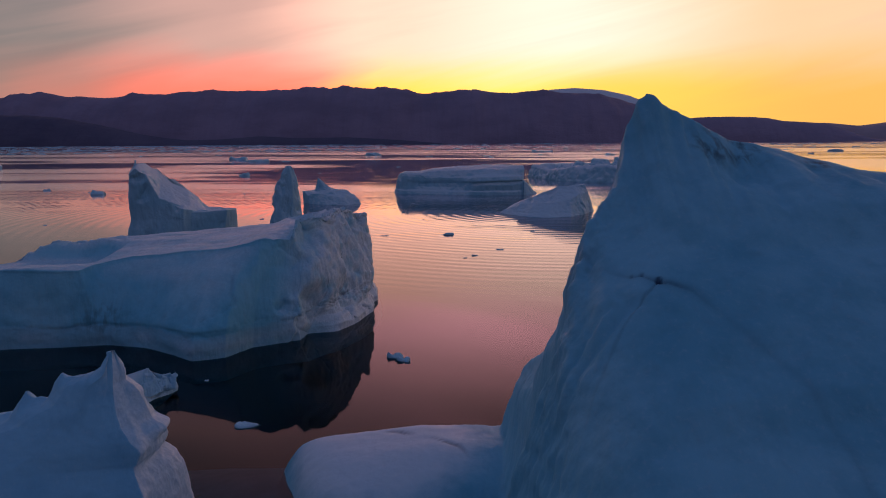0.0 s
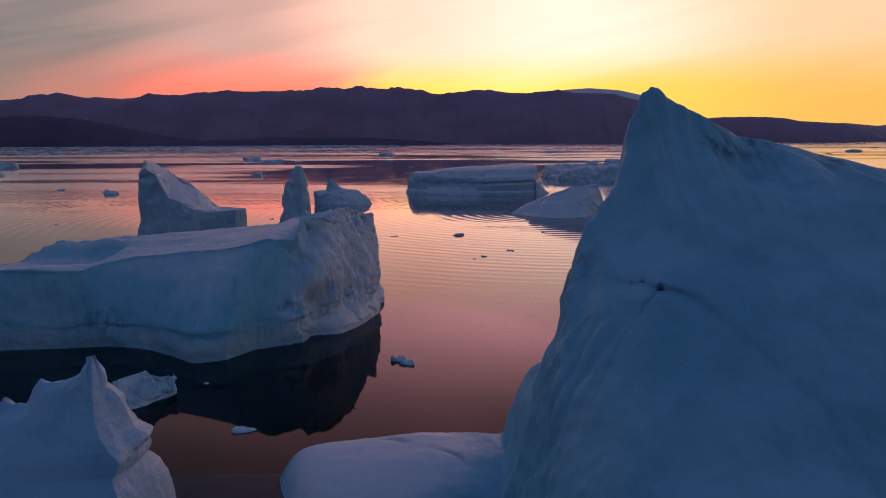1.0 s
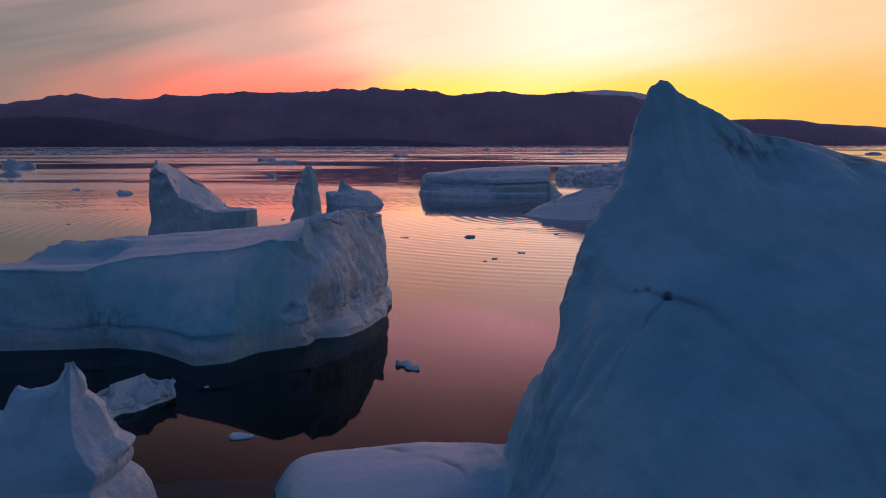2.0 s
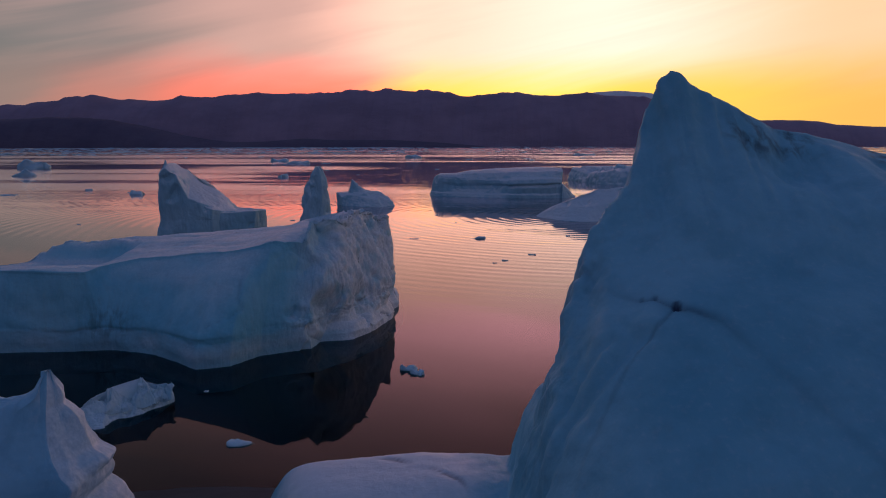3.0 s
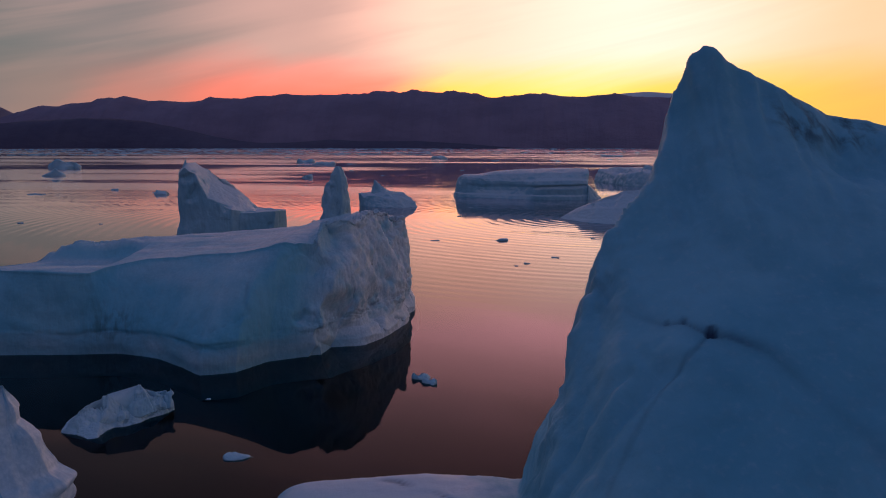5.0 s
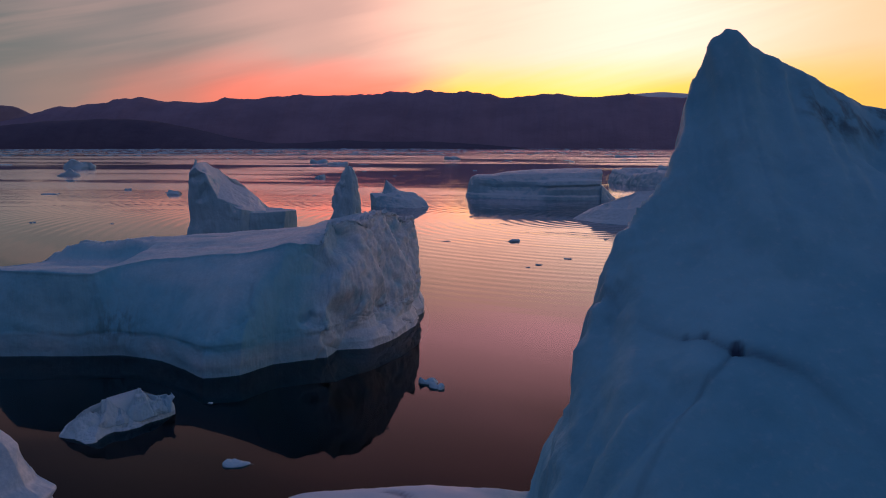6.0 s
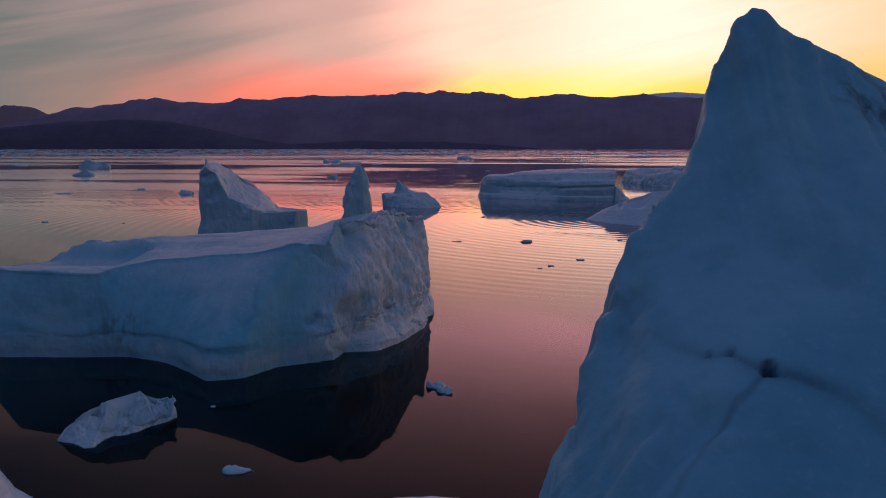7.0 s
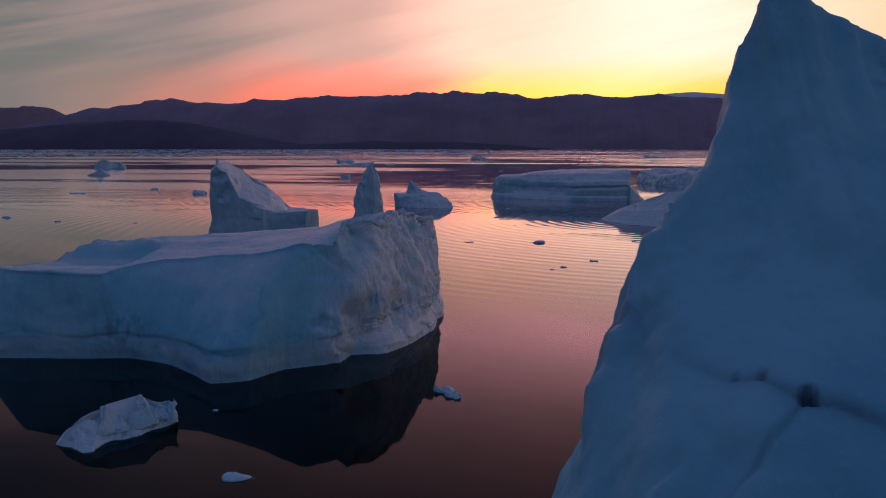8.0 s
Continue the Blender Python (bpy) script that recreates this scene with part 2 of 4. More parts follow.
# ---------------------------------------------------------------- shaping tools
def grad_noise(p, seed=0):
    """Smooth gradient noise, about -1..1, at an array of points."""
    i = np.floor(p).astype(np.int64)
    f = p - i
    u = f * f * f * (f * (f * 6 - 15) + 10)
    out = np.zeros(len(p))
    for c in range(8):
        o = np.array([c & 1, (c >> 1) & 1, (c >> 2) & 1])
        q = i + o
        h = (q[:, 0] * 374761393 + q[:, 1] * 668265263 + q[:, 2] * 1274126177 + seed * 974634541) & 0x7FFFFFFF
        h = ((h ^ (h >> 13)) * 1103515245) & 0x7FFFFFFF
        g = np.stack([((h >> s) & 255) / 127.5 - 1 for s in (3, 11, 19)], 1)
        wgt = np.prod(np.where(o, u, 1 - u), 1)
        out += wgt * np.sum(g * (f - o), 1)
    return out * 1.3


def fbm(p, size, octaves=4, seed=0, gain=0.5, ridged=False):
    out, amp, q = np.zeros(len(p)), 1.0, p / size
    for k in range(octaves):
        v = grad_noise(q, seed + k * 7)
        out += amp * ((1 - 2 * np.abs(v)) if ridged else v)
        q, amp = q * 2.03 + 11.7, amp * gain
    return out


def catmull(a, steps, closed):
    """Rows of control points a (n, ...) to steps rows on a smooth curve through them."""
    n = len(a)
    t = np.linspace(0, n if closed else n - 1, steps, endpoint=not closed)
    i = np.minimum(np.floor(t).astype(int), n - 1 if closed else n - 2)
    f = (t - i).reshape(-1, *([1] * (a.ndim - 1)))
    at = (lambda k: a[k % n]) if closed else (lambda k: a[np.clip(k, 0, n - 1)])
    p0, p1, p2, p3 = at(i - 1), at(i), at(i + 1), at(i + 2)
    m1, m2 = (p2 - p0) * 0.42, (p3 - p1) * 0.42
    return (2 * f**3 - 3 * f**2 + 1) * p1 + (f**3 - 2 * f**2 + f) * m1 + (-2 * f**3 + 3 * f**2) * p2 + (f**3 - f**2) * m2


def grid_normals(g, closed):
    du = (np.roll(g, -1, 1) - np.roll(g, 1, 1)) if closed else np.gradient(g, axis=1)
    dv = np.gradient(g, axis=0)
    nrm = np.cross(du, dv)
    return nrm / np.maximum(np.linalg.norm(nrm, axis=2, keepdims=True), 1e-9)


def grid_mesh(name, g, closed, mat, smooth=True, cap=False):
    """A mesh from a grid of points g (rows, columns, 3)."""
    r, c = g.shape[:2]
    idx = np.arange(r * c).reshape(r, c)
    nxt = np.roll(idx, -1, 1) if closed else idx[:, 1:]
    cur = idx if closed else idx[:, :-1]
    quads = np.stack([cur[:-1], nxt[:-1], nxt[1:], cur[1:]], -1).reshape(-1, 4)
    faces = quads.tolist()
    if cap:
        faces.append(idx[0, ::-1].tolist())
        if cap != "keel":
            faces.append(idx[-1].tolist())
    mesh = bpy.data.meshes.new(name)
    mesh.from_pydata(g.reshape(-1, 3).tolist(), [], faces)
    mesh.materials.append(mat)
    mesh.polygons.foreach_set("use_smooth", np.full(len(faces), smooth))
    mesh.update()
    return mesh


def roughen(g, closed, big=0.6, size=8.0, small=0.12, seed=0, ridged=0.0):
    """Push a grid along its normals: broad lumps, small knobs, and sharp-edged scallops."""
    p = g.reshape(-1, 3)
    d = big * fbm(p, size, 4, seed) + small * fbm(p, size * 0.14, 3, seed + 50)
    if ridged:
        d += ridged * fbm(p * np.array([1, 1, 0.35]), size * 0.5, 3, seed + 90, ridged=True)
    return g + grid_normals(g, closed) * d.reshape(*g.shape[:2], 1)


def chisel(g, cuts, reach, depth, seed, tilt=0.35, low=0.3):
    """Cut flat facets into a grid, as ice breaks: planes laid a little under the surface, each over a limited reach."""
    rng = np.random.RandomState(seed)
    p, nrm = g.reshape(-1, 3).copy(), grid_normals(g, True).reshape(-1, 3)
    picks = np.flatnonzero(p[:, 2] > low)
    for k in rng.choice(picks, cuts):
        n = nrm[k] + rng.normal(0, tilt, 3)
        n /= np.linalg.norm(n)
        rr, dd = reach * rng.uniform(0.5, 1.3), depth * rng.uniform(0.4, 1.3)
        rel = p - p[k]
        over = np.maximum(rel @ n + dd, 0)
        fade = np.clip((1 - np.linalg.norm(rel, axis=1) / rr) * 3.0, 0, 1)
        p -= (np.minimum(over, dd * 2.5) * fade)[:, None] * n
    return p.reshape(g.shape)


def straight(a, steps):
    """Rows of control points a to steps rows on the closed polygon through them."""
    n = len(a)
    t = np.linspace(0, n, steps, endpoint=False)
    i = np.floor(t).astype(int)
    f = (t - i)[:, None, None]
    return a[i % n] * (1 - f) + a[(i + 1) % n] * f


def loft(rows, around=140, up=60, sharp=0.0):
    """Rows of control points, from the keel to the crown, each a closed ring, to a smooth grid."""
    a = np.array(rows, float)
    a = catmull(a, up, False)
    b = a.transpose(1, 0, 2)
    return (catmull(b, around, True) * (1 - sharp) + straight(b, around) * sharp).transpose(1, 0, 2)


def ring_berg(water, rim, crown, lean=((0.0, -0.30), (0.06, 0.25), (0.45, 0.62)), flare=1.06, around=160, up=70, keel=-2.5, sharp=0.0):
    """Control rings of a berg: its waterline (x, y), its rim (x, y, z) and its crown (x, y, z), with the wall between them.
    lean: (share of the way in, share of the height) of the rings between water and rim."""
    w, r = np.array(water, float), np.array(rim, float)
    mid = w.mean(0)
    low = np.c_[mid + (w - mid) * flare, np.full(len(w), keel)]
    rows = [low, np.c_[w, np.zeros(len(w))]]
    for inward, share in lean:
        if share > 0:
            rows.append(np.c_[w + (r[:, :2] - w) * inward, r[:, 2] * share])
    c = np.array(crown, float)
    rows += [np.c_[w + (r[:, :2] - w) * 0.94, r[:, 2] * 0.95], r, r * 0.94 + c * 0.06, r * 0.55 + c * 0.45, c]
    return loft(rows, around, up, sharp)


def hermite(x, xs, ys):
    """A smooth curve through the knots (xs, ys), straight beyond them."""
    xs, ys = np.array(xs, float), np.array(ys, float)
    m = np.gradient(ys, xs)
    i = np.clip(np.searchsorted(xs, x) - 1, 0, len(xs) - 2)
    h = xs[i + 1] - xs[i]
    f = np.clip((x - xs[i]) / h, 0, 1)
    y = (2 * f**3 - 3 * f**2 + 1) * ys[i] + (f**3 - 2 * f**2 + f) * h * m[i] + (3 * f**2 - 2 * f**3) * ys[i + 1] + (f**3 - f**2) * h * m[i + 1]
    return y + m[0] * np.minimum(x - xs[0], 0) + m[-1] * np.maximum(x - xs[-1], 0)


def even_steps(lengths, steps, closed):
    """Positions along a chain of segments, spread by their lengths."""
    run = np.concatenate([[0], np.cumsum(lengths)])
    return np.interp(np.linspace(0, run[-1], steps, endpoint=not closed), run, np.arange(len(run)))


def facet_grid(rings, around=260, up=110, soft=2, wander=0.0, seed=0):
    """Closed rings of (x, y, z), keel first, to a grid with flat facets between them, as ice breaks. soft: how often its edges are rubbed down;
    wander: metres by which the edges stray from straight lines."""
    a = np.array(rings, float)
    ring_gap = np.maximum(np.linalg.norm(np.diff(a, axis=0), axis=2).max(1), 0.05)
    side = np.maximum(np.linalg.norm(np.roll(a, -1, 1) - a, axis=2).max(0), 0.05)
    v, u = even_steps(ring_gap, up, False), even_steps(side, around, True)
    i = np.minimum(v.astype(int), len(a) - 2)
    f = (v - i)[:, None, None]
    b = a[i] * (1 - f) + a[i + 1] * f
    j = u.astype(int) % a.shape[1]
    f = (u - np.floor(u))[None, :, None]
    g = b[:, j] * (1 - f) + b[:, (j + 1) % a.shape[1]] * f
    for _ in range(soft):
        g = 0.5 * g + 0.25 * (np.roll(g, 1, 1) + np.roll(g, -1, 1))
        g[1:-1] = 0.5 * g[1:-1] + 0.25 * (g[:-2] + g[2:])
    if wander:
        p = g.reshape(-1, 3)
        size = max(np.ptp(p[:, 2]) * 0.35, 0.5)
        g = g + wander * np.stack([fbm(p, size, 3, seed + k) for k in (1, 2, 3)], 1).reshape(g.shape)
    return g


def thing(name, label, category, group="", kind="", at=(0, 0, 0)):
    ob = new(name)
    ob.location = at
    return tagged(ob, label, category, group, kind)


def part(name, mesh, parent, label=""):
    ob = new(name, mesh)
    ob.parent = parent
    if parent is not None:
        ob.location = -parent.location
    return tagged(ob, label)


def sheet_object(name, mesh, label, category, kind="structure"):
    return tagged(new(name, mesh), label, category, "", kind)


# ---------------------------------------------------------------- water
def disc(name, radius, z, mat, rings, spokes=96):
    a = np.linspace(0, 2 * math.pi, spokes, endpoint=False)
    r = np.array([0.01] + rings + [radius])
    g = np.stack([np.outer(r, np.sin(a)), np.outer(r, np.cos(a)), np.full((len(r), spokes), z)], -1)
    return grid_mesh(name, g, True, mat, False)


water = sheet_object("water", disc("water", 4960, 0.0, water_mat, [60, 200, 600, 1500, 3000]), "calm dark fjord water mirroring the sunset sky", "water")
deep = sheet_object("backdrop_deep_water", disc("deep_water", 4950, -14.0, deep_mat, [600, 2000]), "dark teal depth under the fjord surface", "water")


# ---------------------------------------------------------------- mountains
def range_mesh(name, knots, y0, depth, mat, seed, rough=0.05, cols=420, rows=16, back=1.6):
    """A mountain range along x: knots (x, height); its foot lies at y0, its crest depth behind."""
    k = np.array(knots, float)
    x = np.linspace(k[0, 0], k[-1, 0], cols)
    h = np.interp(x, k[:, 0], k[:, 1])
    h = np.convolve(np.pad(h, 2, "edge"), np.ones(5) / 5, "valid")
    v = np.linspace(0, back, rows)
    s = np.where(v < 1, np.sin(np.clip(v, 0, 1) * math.pi / 2) ** 0.8, 1 - 0.5 * (v - 1))
    g = np.zeros((rows, cols, 3))
    g[..., 0] = x
    g[..., 1] = y0 + depth * v[:, None]
    g[..., 2] = s[:, None] * h - 3 * (v[:, None] == 0)
    p = g.reshape(-1, 3)
    n1 = fbm(p * np.array([1, 0.35, 0.3]), 260, 5, seed, 0.55).reshape(rows, cols)
    fade = np.clip(np.minimum(v / 0.2, np.abs(v - 1) / 0.15 + 0.10), 0, 1)[:, None]
    g[..., 2] += n1 * h * rough * 3.0 * fade
    crest = fbm(np.c_[x, x * 0, x * 0 + seed], 60, 4, seed + 5) * rough * 14 * np.clip(h / 150, 0, 1)
    g[..., 2] += crest * np.clip((v - 0.7) / 0.3, 0, 1)[:, None]
    return grid_mesh(name, g, False, mat)


D = 3300.0
def at_range(pairs, dist, x_shift=-0.017):
    """(sight across, sight up) in thousandths of the distance to metres."""
    return [((a / 1000 + x_shift) * dist, b / 1000 * dist) for a, b in pairs]


SKYLINE = [(-840, 20), (-800, 36), (-740, 47), (-715, 54), (-690, 60), (-672, 59), (-650, 64), (-613, 66), (-555, 71), (-510, 67), (-470, 66), (-425, 69), (-394, 68), (-370, 72),
           (-330, 74), (-277, 74), (-222, 74), (-168, 76), (-144, 75), (-120, 76), (-80, 74), (-50, 72), (-34, 69), (-3, 67), (9, 67), (52, 71), (98, 69),
           (138, 71), (170, 68), (216, 65), (240, 61), (268, 52), (290, 32), (306, 8)]
FOOTHILL = [(-860, 26), (-760, 34), (-690, 40), (-613, 42), (-566, 42), (-520, 38), (-472, 29), (-417, 16), (-378, 10), (-350, 7), (-300, 8), (-250, 12), (-200, 9), (-130, 10), (-60, 6), (0, 1)]
RIGHT = [(300, 30), (357, 34), (403, 35), (450, 34), (474, 29), (505, 27), (529, 25), (552, 18), (580, 8), (600, 2)]
RIGHT_FAR = [(480, 24), (520, 24), (560, 20), (600, 25), (640, 28), (700, 32), (780, 30)]
CAP = [(90, 38), (114, 64), (145, 70), (177, 72), (216, 69), (247, 62), (272, 52), (292, 30)]
LEFT_FAR = [(-1000, 58), (-900, 62), (-840, 62), (-800, 61), (-745, 58), (-700, 40)]
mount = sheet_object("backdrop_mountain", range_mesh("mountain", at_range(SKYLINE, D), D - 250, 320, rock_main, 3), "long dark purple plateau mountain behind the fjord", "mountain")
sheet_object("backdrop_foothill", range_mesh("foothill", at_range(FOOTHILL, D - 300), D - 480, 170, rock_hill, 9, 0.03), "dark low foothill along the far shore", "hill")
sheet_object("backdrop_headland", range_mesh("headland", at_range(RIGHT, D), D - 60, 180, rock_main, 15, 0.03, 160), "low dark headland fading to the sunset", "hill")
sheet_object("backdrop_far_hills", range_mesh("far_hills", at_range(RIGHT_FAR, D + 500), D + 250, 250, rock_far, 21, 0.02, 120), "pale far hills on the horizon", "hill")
sheet_object("backdrop_ice_cap", range_mesh("ice_cap", at_range(CAP, D + 600), D + 100, 500, snow_cap, 27, 0.0, 120), "smooth snow-covered ice cap above the plateau", "ice cap")
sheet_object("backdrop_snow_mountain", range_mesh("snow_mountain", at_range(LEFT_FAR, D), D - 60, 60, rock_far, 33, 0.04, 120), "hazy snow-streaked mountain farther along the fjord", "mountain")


# ---------------------------------------------------------------- the long iceberg
def long_iceberg():
    ob = thing("iceberg", "long grey-blue iceberg with a sheer wall and rough cliff end", "iceberg", "icebergs in the fjord", at=(-32, 95, 0))
    water_line = [(-62, 86), (-55, 80.4), (-49.5, 80.8), (-45, 81.5), (-41.5, 82.3), (-40, 82.5), (-37.5, 82), (-35, 81.2), (-31, 78.6), (-28.1, 76.3), (-24.8, 77.6), (-22.8, 81.5),
                  (-20, 83.2), (-17.2, 84.4), (-14.9, 88.8), (-12.9, 94), (-11.7, 99.5), (-11.6, 106), (-12.6, 112), (-14.5, 119), (-25, 118), (-39, 114), (-51, 110), (-60, 102)]
    rim = [(-60, 88, 8.4), (-54, 83, 9.0), (-49.4, 82.5, 9.0), (-45.8, 82.6, 8.9), (-43.6, 83.4, 8.8), (-42.2, 86.6, 9.3), (-39, 87.6, 9.9), (-35.7, 88, 10.0), (-32.0, 87.5, 10.5), (-27.4, 86.2, 11.1),
           (-23.9, 85.5, 11.8), (-21.1, 85.9, 12.6), (-19.2, 87.0, 13.2), (-17.9, 88.3, 13.6), (-17.4, 90.3, 14.3), (-16.2, 96.5, 14.2), (-14.6, 101.0, 14.6), (-13.7, 106, 14.1), (-13.2, 110, 12.6),
           (-14.4, 115, 11.6), (-25, 108, 11.6), (-39, 105, 10.2), (-51, 102, 9.2), (-56.5, 97.5, 8.2)]
    spine = lambda x: np.interp(x, [-57.5, -56.5, -55.9, -53.8, -51.9, -49.9, -46.5, -42.2, -36.8, -30.9, -25.9, -24.3, -22.8, -20.2, -17.9, -15.3],
                                [8.0, 8.5, 9.0, 9.9, 9.7, 9.7, 10.4, 10.8, 10.75, 11.5, 12.0, 12.5, 13.1, 13.7, 14.0, 14.3])
    crown = [(x, y, spine(x)) for x, y in ((min(max(r[0], -56.4), -16), np.interp(r[0], [-56, -46, -38, -16], [97.5, 98, 100, 100.5]) + 0.04 * (r[1] - 98)) for r in rim)]
    g = ring_berg(water_line, rim, crown, ((0.02, 0.12), (0.06, 0.24), (0.10, 0.33), (0.55, 0.72)), 1.03, 760, 190, -2.5, 0.7)
    # the low shelf before the hump at the far end, and the true line of the back
    x, y, z = g[..., 0], g[..., 1], g[..., 2]
    shelf = np.clip((-43.0 - x) / 3.0, 0, 1) * np.clip((y - 84) / 5, 0, 1) * np.clip((96.3 - y) / 1.4, 0, 1) * (z > 7.5)
    g[..., 2] -= shelf * np.clip(z - 8.15 - 0.05 * (90 - y), 0, 2)
    ridge = np.exp(-((y - np.interp(x, [-56, -46, -38, -16], [97.5, 98, 100, 100.5])) / 3.0) ** 2) * (z > 7.8) * (x < -17)
    g[..., 2] += ridge * np.clip(spine(x) - g[..., 2], -0.5, 0.8)
    cut = chisel(chisel(g, 60, 4.5, 0.50, 19, 0.35), 90, 2.0, 0.30, 23, 0.45)
    g = g + (cut - g) * np.clip((g[..., :1] + 22.5) / 3.0, 0, 1)
    p = g.reshape(-1, 3)
    nrm = grid_normals(g, True).reshape(-1, 3)
    x, y, z = p.T
    end = np.clip((x + 21) / 6, 0, 1)                        # the shattered cliff end
    wall = np.clip(z / 1.0, 0, 1)
    d = 0.32 * fbm(p, 11, 3, 2) + 0.07 * fbm(p, 1.3, 3, 4)
    d += end * np.clip((z - 2.0) / 1.0, 0, 1) * (0.34 * fbm(p * np.array([1, 1, 0.40]), 3.0, 5, 8, 0.6, ridged=True) - 0.25 + 0.26 * fbm(p, 1.0, 4, 12, 0.6) + 0.16 * fbm(p * np.array([1, 1, 0.6]), 0.5, 3, 13, 0.6, ridged=True) - 0.1)
    # wave-cut notch above the waterline and the ledge below it
    line = 2.5 + 0.9 * fbm(np.c_[x, y, x * 0], 7, 3, 31)
    some = np.clip(0.5 + 1.3 * fbm(np.c_[x, y, x * 0], 9, 3, 37), 0, 1)
    d += some * (-0.18 * np.exp(-((z - line) / 0.30) ** 2) + 0.20 * np.exp(-((z - line + 1.2) / 0.8) ** 2))
    # gullies from the top of the cliff, pits in its face, and the smooth skirt at the water
    for gy, w0 in ((96.5, 0.7), (101.5, 0.9), (104.2, 0.5), (108.8, 0.7)):
        d -= end * 0.6 * np.exp(-((y - gy + 0.25 * (z - 10)) / w0) ** 2) * np.clip((z - 8.0) / 4.0, 0, 1)
    for px, py, pz, pr in ((-12.1, 102.3, 3.9, 1.1), (-13.0, 94.5, 3.6, 0.9), (-11.9, 106.0, 4.6, 0.9), (-13.2, 97.5, 6.2, 0.7)):
        d -= 0.8 * np.exp(-((y - py) / pr) ** 2 - ((z - pz) / (pr * 0.7)) ** 2) * end
    d += end * 0.85 * np.clip((1.9 + 0.4 * fbm(p, 3.0, 2, 69) - z) / 1.1, 0, 1) * np.clip((y - 85) / 4, 0, 1)
    # a bent melt crack down the wall
    crack_x = np.interp(z, [4.2, 4.9, 5.6, 7.5, 9.5], [-27.5, -25.4, -24.4, -24.9, -25.2])
    d -= 0.14 * np.exp(-((x - crack_x) / 0.28) ** 2) * (y < 90) * (z > 4.0) * (z < 9.5)
    top = np.clip((nrm[:, 2] - 0.6) / 0.3, 0, 1)
    hump = np.clip((y - 94.5) / 1.2, 0, 1) * np.clip((-43 - x) / 4, 0, 1)
    d += top * hump * 0.35 * fbm(p, 2.4, 4, 44, 0.55, ridged=True)
    d += top * 0.22 * fbm(p * np.array([0.5, 1, 1]), 5, 4, 40)
    # dark marks: grit bands, the broken line above the washed skirt, shade painted in the bent crack and pits
    ragged = fbm(p, 0.9, 3, 51)
    shade_seams = 0.16 * np.exp(-((x - crack_x + 0.3 * ragged) / 0.22) ** 2) * (y < 90) * (z > 4.0) * (z < 8.6)
    shade_seams += 0.26 * np.exp(-((z - line + 0.25 + 0.3 * ragged) / 0.13) ** 2) * np.clip(some * 1.3 - 0.2, 0, 1) * np.clip(0.5 + 2.5 * fbm(p, 2.2, 2, 53), 0, 1)
    shade_seams += 0.45 * np.exp(-((x + 40.6) / 2.2) ** 2 - ((z - 3.9) / 0.35) ** 2) * np.clip(3.0 * fbm(p * np.array([1, 1, 0.5]), 0.7, 2, 57), 0, 1) * (y < 90)
    for px, py, pz, pr in ((-12.1, 102.3, 3.9, 0.8), (-13.0, 94.5, 3.6, 0.6), (-11.9, 106.0, 4.6, 0.5)):
        shade_seams += 0.5 * end * np.exp(-((y - py + 0.5 * ragged) / pr) ** 2 - ((z - pz + 0.4 * ragged) / (pr * 0.45)) ** 2)
    g = (p + nrm * d[:, None]).reshape(g.shape)
    # both sides of the top meet along the back
    back = g[-1]
    back[:, 1] = np.interp(back[:, 0], [-56, -46, -38, -16], [97.5, 98, 100, 100.5])
    back[:, 2] = spine(back[:, 0]) + 0.12 * fbm(np.c_[back[:, 0], back[:, 0] * 0, back[:, 0] * 0], 2.5, 4, 71)
    mesh = grid_mesh("body", g, True, ice_wall, cap="keel")
    # cliff end and snowed top paled for the glow they catch; weathered patches along the washed skirt
    lit_crust = np.clip(end * 1.3 * np.clip((z - 0.4) / 1.0, 0.4, 1), 0, 1.0) * np.clip(0.95 + 0.8 * fbm(p, 1.6, 3, 61), 0.3, 1)
    lit_crust = np.maximum(lit_crust, top * (0.62 + 0.5 * fbm(p * np.array([0.4, 1, 1]), 2.2, 4, 63)))
    lit_crust = np.maximum(lit_crust, 0.95 * np.clip((x + 17.5) / 3, 0, 1) * np.clip((2.0 + 0.5 * fbm(p, 2.0, 3, 67) - z) / 0.4, 0, 1))
    lit_crust = np.maximum(lit_crust, 0.5 * np.exp(-((z - 1.3) / 0.7) ** 2) * np.clip(0.4 + 1.2 * fbm(p, 5.0, 2, 65), 0, 1))
    for key, values in (("shade_grit", np.clip(shade_seams, 0, 0.8)), ("lit_firn", np.clip(lit_crust, 0, 1))):
        fill = np.zeros(len(mesh.vertices))
        fill[:len(p)] = values
        mesh.attributes.new(key, "FLOAT", "POINT").data.foreach_set("value", fill)
    part("body", mesh, ob)
    return ob


long_iceberg()


# ---------------------------------------------------------------- the great iceberg beside the camera's path
def smin(a, b, k):
    h = np.clip(0.5 + 0.5 * (b - a) / k, 0, 1)
    return b * (1 - h) + a * h - k * h * (1 - h)


def line_distance(x, y, pts):
    d = np.full(x.shape, 1e9)
    for (ax, ay), (bx, by) in zip(pts, pts[1:]):
        t = np.clip(((x - ax) * (bx - ax) + (y - ay) * (by - ay)) / ((bx - ax) ** 2 + (by - ay) ** 2), 0, 1)
        d = np.minimum(d, np.hypot(x - ax - t * (bx - ax), y - ay - t * (by - ay)))
    return d


